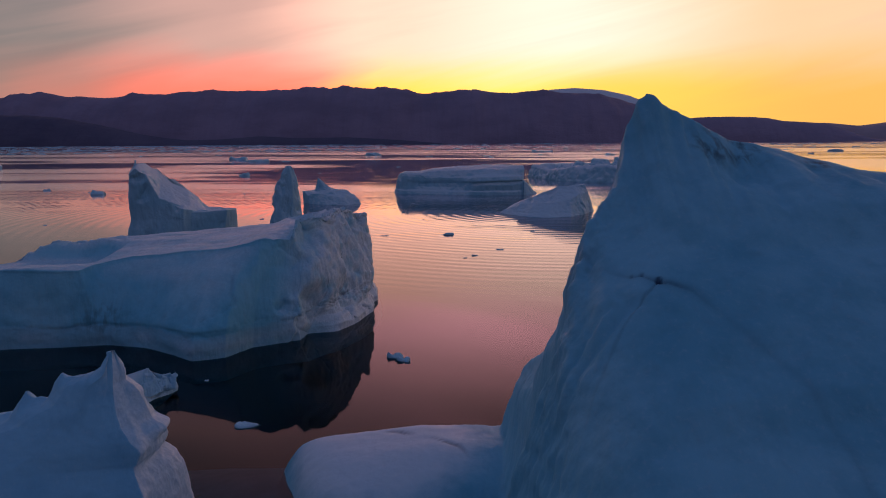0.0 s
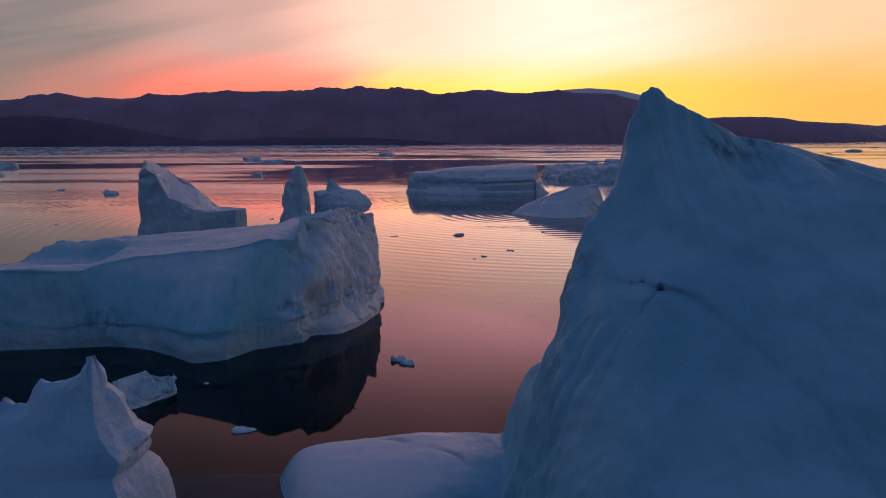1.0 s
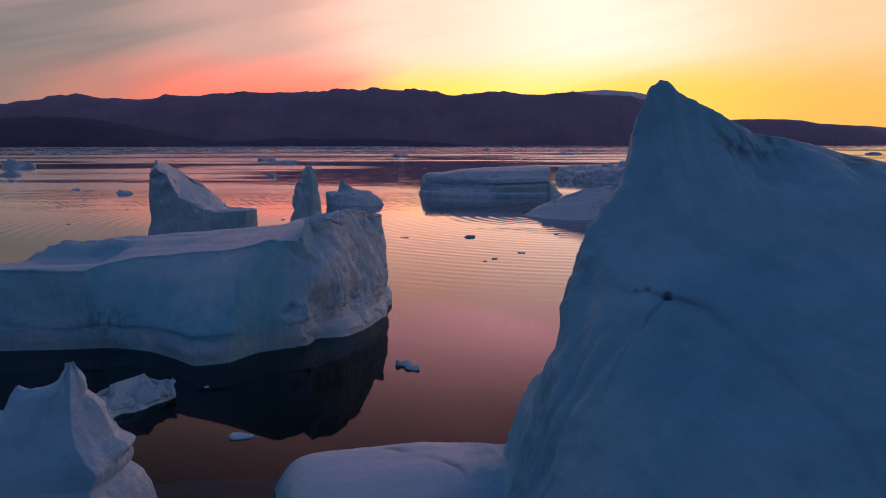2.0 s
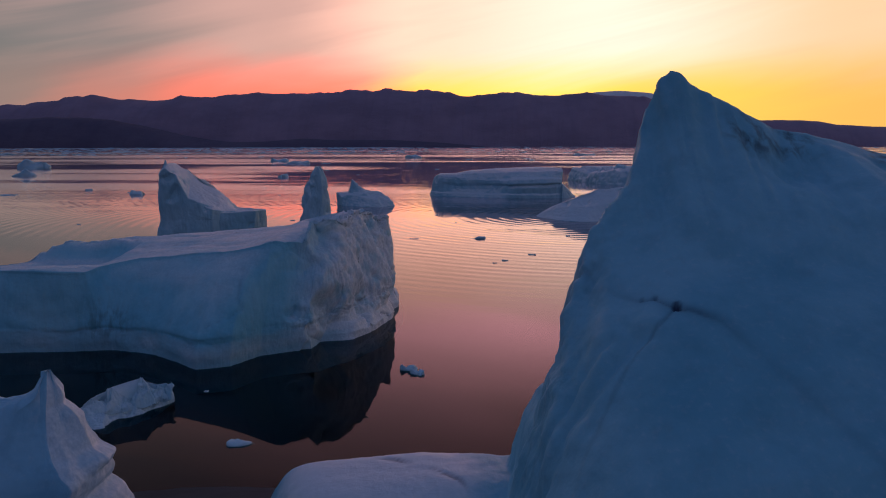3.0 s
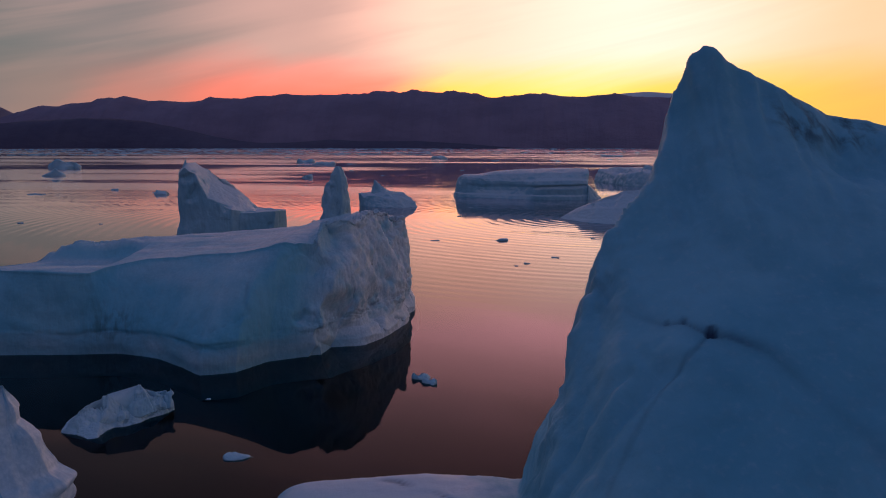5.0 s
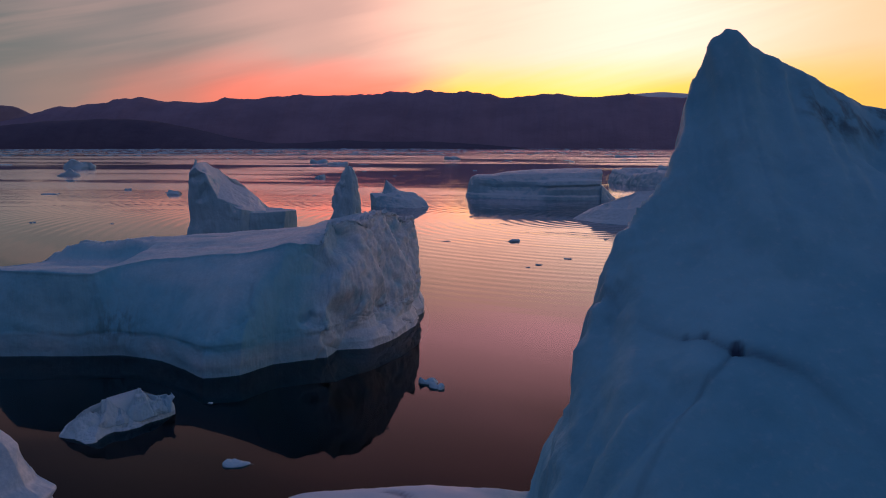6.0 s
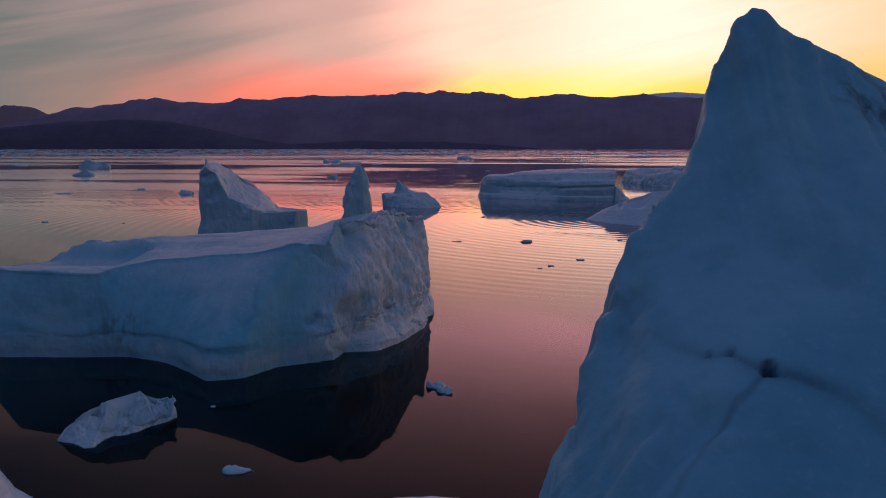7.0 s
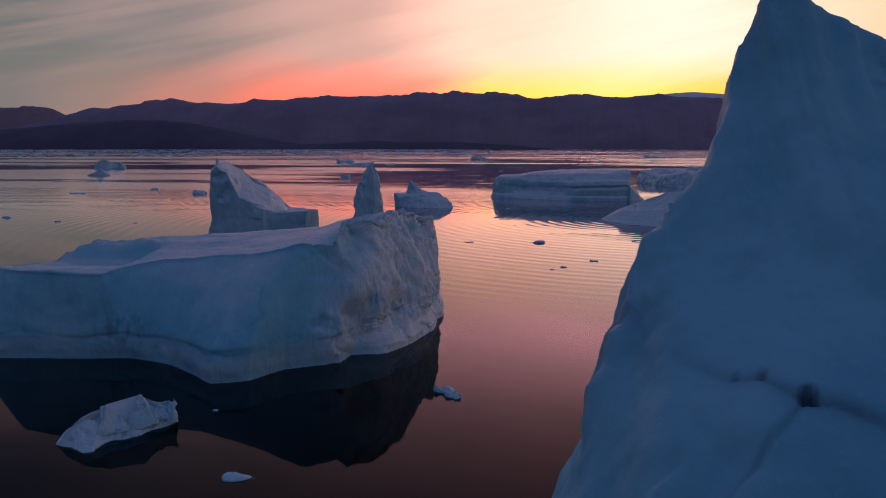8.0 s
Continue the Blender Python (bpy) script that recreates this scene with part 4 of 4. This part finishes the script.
def table_berg():
    ob = thing("iceberg", "long flat-topped blue iceberg with a stepped wall", "iceberg", "icebergs in the fjord", at=(3, 315, 0))
    xs = [-26.9, -24.5, -20.4, -14.5, -9, -3, 3, 6.6, 8.4, 14, 20, 26, 29.5, 30.4]
    y0 = [322, 318.5, 315.5, 313.5, 311.5, 310, 308.5, 307.4, 306.6, 306.4, 306.8, 308, 310, 314]
    flat = lambda v: [v] * 14
    # (inset of the wall, height) from the keel up: a washed foot, a notch, a bulging band with a lip over it, a deep scoop beside it, the upper slab
    tiers = [(flat(0), flat(-2.5)), (flat(0), flat(0)),
             ([0.5, 0.5, 0.6, 0.8, 1.0, 1.2, 1.0, 0.4, 0.2, 0.2, 0.2, 0.2, 0.2, 0.2], [1.3] * 14),
             ([1.1, 1.1, 1.3, 2.4, 3.4, 3.8, 3.4, 1.8, 1.0, 0.9, 0.8, 0.8, 0.8, 0.6], [1.9, 1.9, 1.8, 1.8, 1.7, 1.7, 1.7, 1.8, 1.9, 1.9, 2.0, 2.0, 2.0, 2.0]),
             ([1.3, 1.3, 1.7, 3.4, 4.8, 5.2, 4.6, 2.4, 0.9, 0.6, 0.5, 0.5, 0.5, 0.5], [3.6, 3.6, 3.4, 3.2, 3.0, 3.0, 3.2, 3.6, 4.0, 4.1, 4.2, 4.3, 4.4, 4.6]),
             ([1.6, 1.5, 2.0, 4.0, 5.6, 6.0, 5.4, 3.0, 1.7, 1.5, 1.4, 1.3, 1.2, 1.0], [5.2, 5.2, 5.0, 4.6, 4.6, 4.8, 5.0, 5.0, 5.0, 5.2, 5.4, 5.5, 5.6, 5.8]),
             ([1.9, 1.7, 1.9, 3.2, 4.4, 4.6, 4.0, 1.6, 0.5, 0.4, 0.3, 0.3, 0.3, 0.3], [6.4, 6.4, 6.2, 5.7, 5.8, 6.0, 6.0, 5.8, 5.7, 5.9, 6.2, 6.2, 6.2, 6.4]),
             ([2.2, 2.0, 2.2, 3.4, 4.4, 4.7, 4.4, 2.6, 1.4, 1.3, 1.2, 1.1, 1.0, 0.8], [7.3, 7.4, 7.4, 6.9, 6.9, 7.0, 7.1, 7.2, 7.4, 7.7, 7.9, 7.8, 7.6, 7.4]),
             ([2.6, 2.4, 2.9, 4.0, 5.0, 5.6, 5.6, 5.2, 5.4, 5.6, 5.4, 4.8, 3.2, 1.2], [7.9, 8.4, 8.5, 7.8, 7.7, 7.8, 7.9, 8.0, 8.2, 8.4, 8.5, 8.3, 8.0, 7.8]),
             ([3.2, 2.8, 4.4, 5.6, 6.8, 7.6, 8.0, 8.0, 8.0, 8.0, 7.6, 6.6, 4.6, 1.8], [8.1, 8.9, 9.0, 8.9, 9.7, 9.9, 10.1, 10.2, 10.4, 10.6, 10.8, 10.8, 10.9, 11.0]),
             ([5, 4.6, 6.4, 8.4, 10, 12, 13, 14, 14, 14, 14, 12, 8, 4], [8.2, 9.0, 9.1, 9.3, 10.3, 10.8, 11.0, 11.2, 11.3, 11.5, 11.7, 11.7, 11.8, 11.8]),
             ([10, 11, 13, 16, 20, 22, 24, 24, 24, 24, 24, 20, 15, 10], [8.3, 9.0, 9.2, 9.5, 10.5, 11.0, 11.2, 11.4, 11.5, 11.6, 11.8, 11.8, 11.9, 11.9])]
    rings = []
    for k, (inset, zs) in enumerate(tiers):
        f = k / (len(tiers) - 1)
        lean = [3.2 * f, 1.8 * f] + [0] * 12
        front = [(x + a, y + d, z) for x, a, y, d, z in zip(xs, lean, y0, inset, zs)]
        back = [(29.6 - 2 * f, 351 - 16 * f, zs[12]), (3, 354 - 16 * f, zs[6]), (-24.2 + 5 * f, 343 - 9 * f, zs[0])]
        rings.append(front + back)
    broken(ob, "slab", rings, ice_far, 33, 30, 4.0, 0.16, 0.16, 5.0, 0.06, 0.10, 520, 170, 2, 0.22, 0.8)
    foot = [(29.6, 309, 0), (33, 311, 0), (36, 316, 0), (34.5, 322, 0), (30, 320, 0)]
    rim = [(29.8, 310, 5.6), (32.2, 312.6, 3.4), (34.6, 316.6, 1.6), (33.6, 320, 2.4), (30, 318, 6.0)]
    broken(ob, "toe", [lowered(foot, -2), foot, blend(foot, rim, 0.6), rim, inward(rim, 0.6, 0.3), inward(rim, 0.95, 0.4)], ice_far, 36, 12, 2.0, 0.15, 0.1, 2.0, 0.05, 0.08, 120, 60, 1, 0.15)


def wedge_berg():
    ob = thing("iceberg", "wedge-shaped blue iceberg sloping into the water", "iceberg", "icebergs in the fjord", at=(31, 230, 0))
    foot = [(15.1, 234, 0), (18.5, 227, 0), (22.2, 221.8, 0), (28.7, 218.4, 0), (36, 221.4, 0), (41.5, 229, 0), (46.4, 239, 0), (44, 245, 0), (30, 246, 0), (19, 241, 0)]
    rim = [(16.2, 234, 0.7), (19.4, 228.6, 0.9), (23.4, 223.4, 0.9), (29.2, 220.4, 1.0), (36.2, 223.2, 1.1), (41.2, 229.4, 2.0), (45.4, 238.2, 2.2), (43.6, 241.4, 5.5), (31, 241, 6.0), (20, 238.6, 2.4)]
    mid = [(18.0, 233.4, 1.6), (21.0, 230.4, 3.0), (25.2, 227.0, 3.6), (30.4, 225.4, 3.8), (36.2, 226.2, 4.8), (40.2, 231.0, 6.2), (43.6, 236.0, 6.6), (42.8, 238.2, 8.4), (33, 238.4, 7.4), (22, 235.8, 3.6)]
    top = [(18.8, 233, 1.8), (21.6, 232.4, 3.7), (25.9, 232.2, 5.4), (30.2, 233.4, 6.0), (33.0, 234.2, 7.9), (38.4, 234.2, 8.4), (42.4, 235.6, 9.0), (42.4, 237.0, 9.0), (34.4, 236.6, 8.2), (24, 234.6, 4.4)]
    broken(ob, "body", [lowered(foot, -2), foot, rim, blend(rim, mid, 0.9), mid, blend(mid, top, 0.85), top, blend(top, [top[(k + 5) % 10] for k in range(10)], 0.05)], ice_far, 41,
           16, 2.4, 0.22, 0.10, 3.0, 0.03, 0.08, 320, 130, 0, 0.18, 0.7)


def flat_far_berg():
    ob = thing("iceberg", "low broken iceberg with lumps on its flat top", "iceberg", "icebergs in the fjord", at=(80, 420, 0))
    rng = np.random.RandomState(51)
    foot = [(46, 452, 0), (53, 425, 0), (58, 405, 0), (65, 397, 0), (72, 392, 0), (82, 385, 0), (92, 380, 0), (104, 384, 0), (114, 392, 0), (112, 420, 0), (108, 442, 0), (80, 464, 0)]
    rim = [(x + (80 - x) * 0.04, y + 4, 6.2 + rng.uniform(-1.2, 1.4) + (1.2 if x > 62 else 0)) for x, y, _ in foot]
    deck = [(x + (80 - x) * 0.30, y + (425 - y) * 0.30, z + rng.uniform(0.2, 1.6)) for x, y, z in rim]
    broken(ob, "body", [lowered(foot, -2), foot, blend(foot, rim, 0.5), rim, blend(rim, deck, 0.4), deck, inward(deck, 0.92, 0.3)], ice_far, 51, 50, 8.0, 0.5, 0.5, 7.0, 0.15, 0.4, 320, 90, 1, 0.6)
    for k, (x, y, r, h) in enumerate(((84, 420, 7, 11.8), (96, 424, 5, 12.8), (73, 425, 5, 10.6), (104, 420, 4, 12.2), (90, 414, 3, 11.2), (63, 428, 3.5, 9.6))):
        ring = [(x + r * math.cos(a) * (1 + 0.25 * math.sin(3 * a + k)), y + r * math.sin(a), 6.5) for a in np.linspace(0, 2 * math.pi, 7, endpoint=False)]
        top = [(x + (px - x) * 0.6, y + (py - y) * 0.6, h + rng.uniform(-1.6, 0.4)) for px, py, _ in ring]
        broken(ob, "lump", [ring, top, inward(top, 0.7, 0.2)], ice_far, 55 + k, 10, 3.0, 0.3, 0.2, 3.0, 0.1, 0.2, 70, 36, 1, 0.3)


tower_berg()
spire_berg()
pointed_berg()
table_berg()
wedge_berg()
flat_far_berg()


# ---------------------------------------------------------------- the fin-shaped berg close by
def fin_berg():
    """A slab of ice: a flat face towards the path, a scalloped flank turned to the glow, a crest with pinnacles. Level by level."""
    ob = thing("iceberg", "blue-shadowed fin of ice with a jagged melting crest", "iceberg", "icebergs in the fjord", at=(-19, 33, 0))
    level = np.concatenate([[-1.5, 0, 3, 5], np.arange(6.2, 13.75, 0.22), [13.82]])
    left = np.interp(level, [0, 4, 6.3, 7.8, 8.5, 9.2, 9.8, 10.6, 11.0, 11.45, 11.9, 12.3, 12.6, 12.75, 13.0, 13.65, 13.82], [-37, -36, -34, -33, -31.5, -29, -26, -21.8, -21.0, -19.5, -19.1, -18.8, -17.6, -17.0, -16.6, -16.22, -16.0])
    face = np.interp(level, [0, 4, 7.8, 9.2, 10.6, 11.4, 12.2, 13.3, 13.82], [22, 26, 30, 31.3, 32.3, 32.8, 33.2, 33.8, 34.2])
    edge_x = np.interp(level, [0, 6, 7.7, 8.17, 8.81, 9.14, 9.56, 9.89, 10.5, 11.18, 11.88, 12.87, 13.82], [-13.0, -13.4, -13.6, -13.9, -14.3, -14.05, -13.95, -14.4, -15.0, -15.41, -15.68, -15.8, -15.97])
    edge_y = np.interp(level, [0, 6, 7.7, 8.2, 8.8, 9.9, 10.5, 11.2, 11.9, 12.9, 13.82], [28, 30, 31.3, 31.6, 32, 32.2, 32.6, 33, 33.4, 33.8, 34.2])
    tip = np.interp(level, [0, 6.5, 7.41, 8.16, 8.6, 9.05, 9.55, 9.8, 9.95, 10.38, 11.11, 11.84, 12.36, 12.85, 13.28, 13.82], [-12.6, -13.1, -13.24, -13.54, -14.15, -13.85, -13.88, -13.57, -13.6, -14.25, -14.62, -14.85, -15.46, -15.48, -15.67, -15.9])
    rows = []
    for z, xl, yf, ax, ay, sx in zip(level, left, face, edge_x, edge_y, tip):
        thick = np.interp(z, [0, 9, 12, 13.3, 13.8], [6, 2.6, 1.2, 0.5, 0.1])
        rows.append([(xl, 34.2, z), (xl * 0.72 + ax * 0.28, min(yf + 0.2, 34.1), z), (xl * 0.36 + ax * 0.64, min(yf, ay), z), (ax - 0.25, ay - 0.05, z), (ax, ay, z), (ax * 0.6 + sx * 0.4, ay * 0.6 + 34.3 * 0.4 + 0.1, z),
                     (ax * 0.2 + sx * 0.8, ay * 0.2 + 34.3 * 0.8, z), (sx, 34.3, z), (sx - 0.2, 34.3 + thick * 0.5, z), (xl * 0.3 + sx * 0.7, 34.3 + thick, z), (xl * 0.7 + sx * 0.3, 34.3 + thick, z)])
    g = loft(rows, 380, 190, 0.85)
    g = roughen(g, True, 0.05, 3.2, 0.02, 77, 0.02)
    p = g.reshape(-1, 3)
    nrm = grid_normals(g, True).reshape(-1, 3)
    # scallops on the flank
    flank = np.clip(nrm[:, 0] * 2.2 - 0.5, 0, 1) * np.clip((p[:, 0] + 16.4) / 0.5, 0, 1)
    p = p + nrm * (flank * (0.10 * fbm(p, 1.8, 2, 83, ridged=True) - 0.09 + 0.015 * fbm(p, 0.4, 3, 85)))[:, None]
    # pinnacles along the crest
    smooth_top = np.interp(p[:, 0], left[3:], level[3:])
    peaks = np.interp(p[:, 0], [-30, -26, -21.8, -21.1, -20.9, -20.54, -20.39, -20.25, -19.9, -19.3, -19.1, -18.9, -18.52, -18.35, -18.19, -17.7, -17.26, -17.1, -16.97, -16.6],
                      [8.8, 9.8, 10.6, 10.76, 11.14, 11.43, 11.85, 11.5, 11.49, 11.43, 11.87, 12.3, 12.72, 12.6, 12.48, 12.5, 12.68, 12.62, 12.74, 13.0])
    near_top = np.clip((p[:, 2] - smooth_top + 0.7) / 0.7, 0, 1) * np.clip((-16.6 - p[:, 0]) / 0.2, 0, 1)
    p[:, 2] += near_top**2 * (peaks - smooth_top + 0.10 * fbm(np.c_[p[:, 0], p[:, 0] * 0, p[:, 0] * 0 + 3], 0.4, 3, 79, 0.6))
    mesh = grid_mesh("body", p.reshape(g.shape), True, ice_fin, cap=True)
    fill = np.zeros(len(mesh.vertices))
    # the flank turned to the glow is painted pale, its light put into the colour
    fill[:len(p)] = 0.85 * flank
    mesh.attributes.new("lit_firn", "FLOAT", "POINT").data.foreach_set("value", fill)
    part("body", mesh, ob)
    # the drowned foot of the same berg, glimmering through the water
    bench = lambda rx, ry, z, k: [(-18 + rx * math.cos(a) * (1 + 0.18 * math.sin(3 * a + k)), 48 + ry * math.sin(a) * (1 + 0.15 * math.sin(2 * a + 2 * k)), z) for a in np.linspace(0, 2 * math.pi, 14, endpoint=False)]
    broken(ob, "drowned_foot", [bench(17, 15, -12.5, 0), bench(12, 11, -9, 0.3), bench(8, 7, -6, 0.8), bench(5, 4.5, -3.4, 1.2), bench(0.5, 0.5, -2.6, 1.2)], ice_drowned, 88, 0, 4.0, 0.3, 0.4, 5.0, 0.1, 0.2, 120, 50, 3, 0.5, 0.0)


fin_berg()


# ---------------------------------------------------------------- floes and brash
def floe(x, y, length, width, height, turn, seed, label="small weathered floe drifting on calm water", mat=None, around=48, up=20, lumps=0.35):
    """A drifting lump of ice: an uneven ring with a knobbly top."""
    rng = np.random.RandomState(seed)
    ob = thing("ice_floe", label, "ice floe", "drifting floes", at=(x, y, 0))
    k = 9
    a = np.linspace(0, 2 * math.pi, k, endpoint=False)
    rr = 1 + rng.uniform(-0.28, 0.22, k)
    wl = np.stack([np.cos(a) * rr * length / 2, np.sin(a) * rr * width / 2], 1)
    wl = wl @ np.array([[math.cos(turn), math.sin(turn)], [-math.sin(turn), math.cos(turn)]]) + (x, y)
    hz = height * (0.62 + rng.uniform(-0.35, 0.38, k))
    c = wl.mean(0)
    rim = np.c_[c + (wl - c) * 0.84, hz]
    crown = np.c_[c + (wl - c) * 0.25, height * (0.75 + rng.uniform(-0.25, 0.25, k))]
    g = ring_berg(wl, rim, crown, ((0.1, 0.5),), 1.05, around, up, -0.35 * height)
    g = chisel(g, 7, max(length, width) * 0.4, height * 0.12, seed, 0.5, 0.05 * height)
    g = roughen(g, True, height * lumps * 0.3, max(length, width) * 0.35, height * 0.05, seed, height * 0.06)
    part("body", grid_mesh("body", g, True, mat or ice_block, cap=True), ob)
    return ob


def broken_floe():
    ob = thing("ice_floe", "knobbly white floe with melted hollows on dark water", "ice floe", "drifting floes", at=(-29, 62.6, 0))
    foot = [(-33.2, 62.4, 0), (-32.7, 61.2, 0), (-31.7, 61.1, 0), (-30.7, 60.8, 0), (-29.9, 60.3, 0), (-29.4, 60.6, 0), (-29.4, 62.0, 0), (-29.2, 62.8, 0), (-28.2, 63.2, 0), (-27.7, 64.0, 0),
            (-27.3, 65.0, 0), (-26.4, 66.3, 0), (-26.2, 67.2, 0), (-27.6, 67.0, 0), (-29.0, 65.6, 0), (-30.4, 64.4, 0), (-32.0, 63.6, 0)]
    ridge = [(-31.9, 61.8, 1.3), (-31.7, 61.7, 1.45), (-31.3, 62.0, 1.65), (-30.9, 62.3, 1.7), (-30.5, 62.5, 1.6), (-30.2, 62.6, 0.9), (-29.8, 63.2, 2.6), (-29.4, 63.4, 2.0), (-28.8, 64.0, 0.95), (-28.4, 64.5, 1.9),
             (-28.1, 65.0, 2.9), (-27.3, 65.9, 1.4), (-26.5, 66.5, 1.9), (-27.5, 66.0, 1.5), (-28.5, 64.7, 1.9), (-29.8, 63.3, 2.5), (-31.0, 62.1, 1.95)]
    high = [0.5, 0.55, 0.6, 0.45, 0.3, 0.35, 0.5, 0.5, 0.35, 0.45, 0.5, 0.6, 1.0, 1.1, 1.2, 1.3, 1.1]
    rim = [(a + (b - a) * 0.30, c + (d - c) * 0.30, h) for (a, c, _), (b, d, _), h in zip(foot, ridge, high)]
    keel = [(x + (-29.5 - x) * 0.35, y + (63.8 - y) * 0.35, -0.9) for x, y, _ in foot]
    broken(ob, "body", [keel, foot, blend(foot, rim, 0.6), rim, blend(rim, ridge, 0.6), ridge, blend(ridge, [ridge[(k + 8) % 17] for k in range(17)], 0.03)], ice_block, 92,
           34, 0.6, 0.10, 0.04, 0.8, 0.015, 0.06, 300, 120, 0, 0.08, 0.35)
    for k, (x, y, r, h, lean) in enumerate(((-29.85, 63.1, 0.75, 2.45, -0.25), (-28.1, 64.9, 0.9, 2.85, 0.05), (-27.2, 65.9, 0.7, 2.0, 0.3), (-26.5, 66.5, 0.6, 2.1, 0.45), (-28.9, 63.6, 0.6, 1.7, -0.1))):
        ring = lambda f, z, kk=k: [(x + lean * (1 - f) + r * f * math.cos(a) * (1 + 0.3 * math.sin(2 * a + kk)), y + r * f * math.sin(a), z + 0.12 * math.sin(3 * a + kk)) for a in np.linspace(0, 2 * math.pi, 8, endpoint=False)]
        broken(ob, "peak", [ring(1.1, 0.5), ring(1.0, 0.9), ring(0.55, h * 0.72), ring(0.12, h)], ice_block, 96 + k, 10, 0.5, 0.08, 0.03, 0.5, 0.012, 0.04, 80, 44, 0, 0.07, 0.3)


broken_floe()
floe(-552, 710, 20, 8, 0.9, 0.0, 122, "flat grey floe awash on pale water")
floe(-5.9, 77.9, 1.8, 1.0, 0.6, 0.1, 101)
floe(-4.9, 76.5, 1.5, 1.0, 0.5, -0.5, 102)
floe(-16.9, 58.5, 2.3, 1.0, 0.35, 0.35, 103, "flat white floe lying low in dark water")
floe(-24.3, 69.9, 0.5, 0.35, 0.12, 0.2, 104)
floe(-1.5, 181.0, 4.6, 2.2, 0.55, 0.05, 105)
floe(-158, 319, 6.5, 4.0, 1.9, 0.0, 106)
floe(-139, 477, 8, 5, 2.3, 0.0, 107)
floe(-319, 480, 16, 9, 5.5, 0.1, 108, "low rounded iceberg piece on pale water")
floe(-396, 606, 25, 13, 8.5, 0.1, 109, "low rounded iceberg piece on pale water")
floe(-214, 313, 9, 4, 0.5, 0.0, 110, "flat grey floe awash on pale water")
floe(-196, 345, 4, 2.5, 0.8, 0.0, 111)
floe(-164, 210.6, 3, 1.5, 0.6, 0.0, 112)
floe(-141, 203, 2, 1, 0.25, 0.0, 113)
floe(-17, 178.8, 2.4, 0.8, 0.2, 0.0, 114, "sliver of ice awash on rosy water")
floe(-250, 838, 22, 10, 4.5, 0.1, 115)
floe(-210, 775, 26, 9, 3.0, 0.0, 116)
floe(-114, 1026, 22, 12, 5.0, 0.0, 117)
floe(147, 1240, 32, 12, 3.0, 0.0, 118)
floe(207, 987, 14, 8, 3.6, 0.0, 119)
floe(601, 1165, 24, 12, 5.0, 0.0, 120)
floe(700, 1050, 26, 12, 8.0, 0.0, 121)


def far_floes():
    """Countable pieces between the bergs and the brash belt."""
    rng = np.random.RandomState(7)
    for k in range(44):
        a = math.radians(rng.uniform(-40, 31))
        r = rng.uniform(520, 1900)
        s = rng.uniform(2, 10) * (0.6 + r / 1600)
        floe(r * math.sin(a), r * math.cos(a), s, s * rng.uniform(0.4, 0.7), s * rng.uniform(0.06, 0.18), rng.uniform(-0.3, 0.3), 200 + k, "small far floe on the shining fjord", ice_far, 20, 10)
    for k in range(26):
        a = math.radians(rng.uniform(-32, 14))
        r = rng.uniform(115, 420)
        s = rng.uniform(0.5, 1.6)
        floe(r * math.sin(a), r * math.cos(a), s, s * rng.uniform(0.4, 0.7), s * 0.18, rng.uniform(-0.3, 0.3), 300 + k, "tiny ice fragment on rosy water", ice_block, 16, 9)


far_floes()


def brash_belt():
    """The belt of broken ice in front of the far shore."""
    rng = np.random.RandomState(11)
    verts, faces = [], []
    for k in range(9500):
        a = rng.uniform(-44, 33)
        dense = 1.0 if a < -6 else 0.30
        if rng.uniform() > dense:
            continue
        r = 2950 - 1550 * rng.uniform() ** (2.0 if a < -6 else 3.0)
        clump = math.sin(r * 0.013 + a * 0.35) + math.sin(r * 0.031 - a * 0.6 + 1.0)
        if clump < -0.3 and rng.uniform() < 0.8:
            continue
        s = rng.uniform(2.5, 9) * (2.2 if rng.uniform() < 0.04 else 1.0)
        h = s * rng.uniform(0.03, 0.16)
        cx, cy = r * math.sin(math.radians(a)), r * math.cos(math.radians(a))
        n, base = 7, len(verts)
        b = rng.uniform(0, 6.28)
        for ring, (f, z) in enumerate(((1.0, -0.5), (0.86, h * 0.7))):
            for j in range(n):
                t = b + j * 2 * math.pi / n
                w = f * s * rng.uniform(0.7, 1.1)
                verts.append((cx + math.cos(t) * w, cy + math.sin(t) * w * 0.6, z * rng.uniform(0.7, 1.2)))
        verts.append((cx, cy, h * rng.uniform(0.8, 1.4)))
        for j in range(n):
            i2 = (j + 1) % n
            faces.append((base + j, base + i2, base + n + i2, base + n + j))
            faces.append((base + n + j, base + n + i2, base + 2 * n))
    mesh = bpy.data.meshes.new("brash_ice")
    mesh.from_pydata(verts, [], faces)
    mesh.materials.append(ice_far)
    tagged(new("brash_ice", mesh), "belt of broken grey brash ice along the far shore", "brash ice", "", "stuff")


brash_belt()
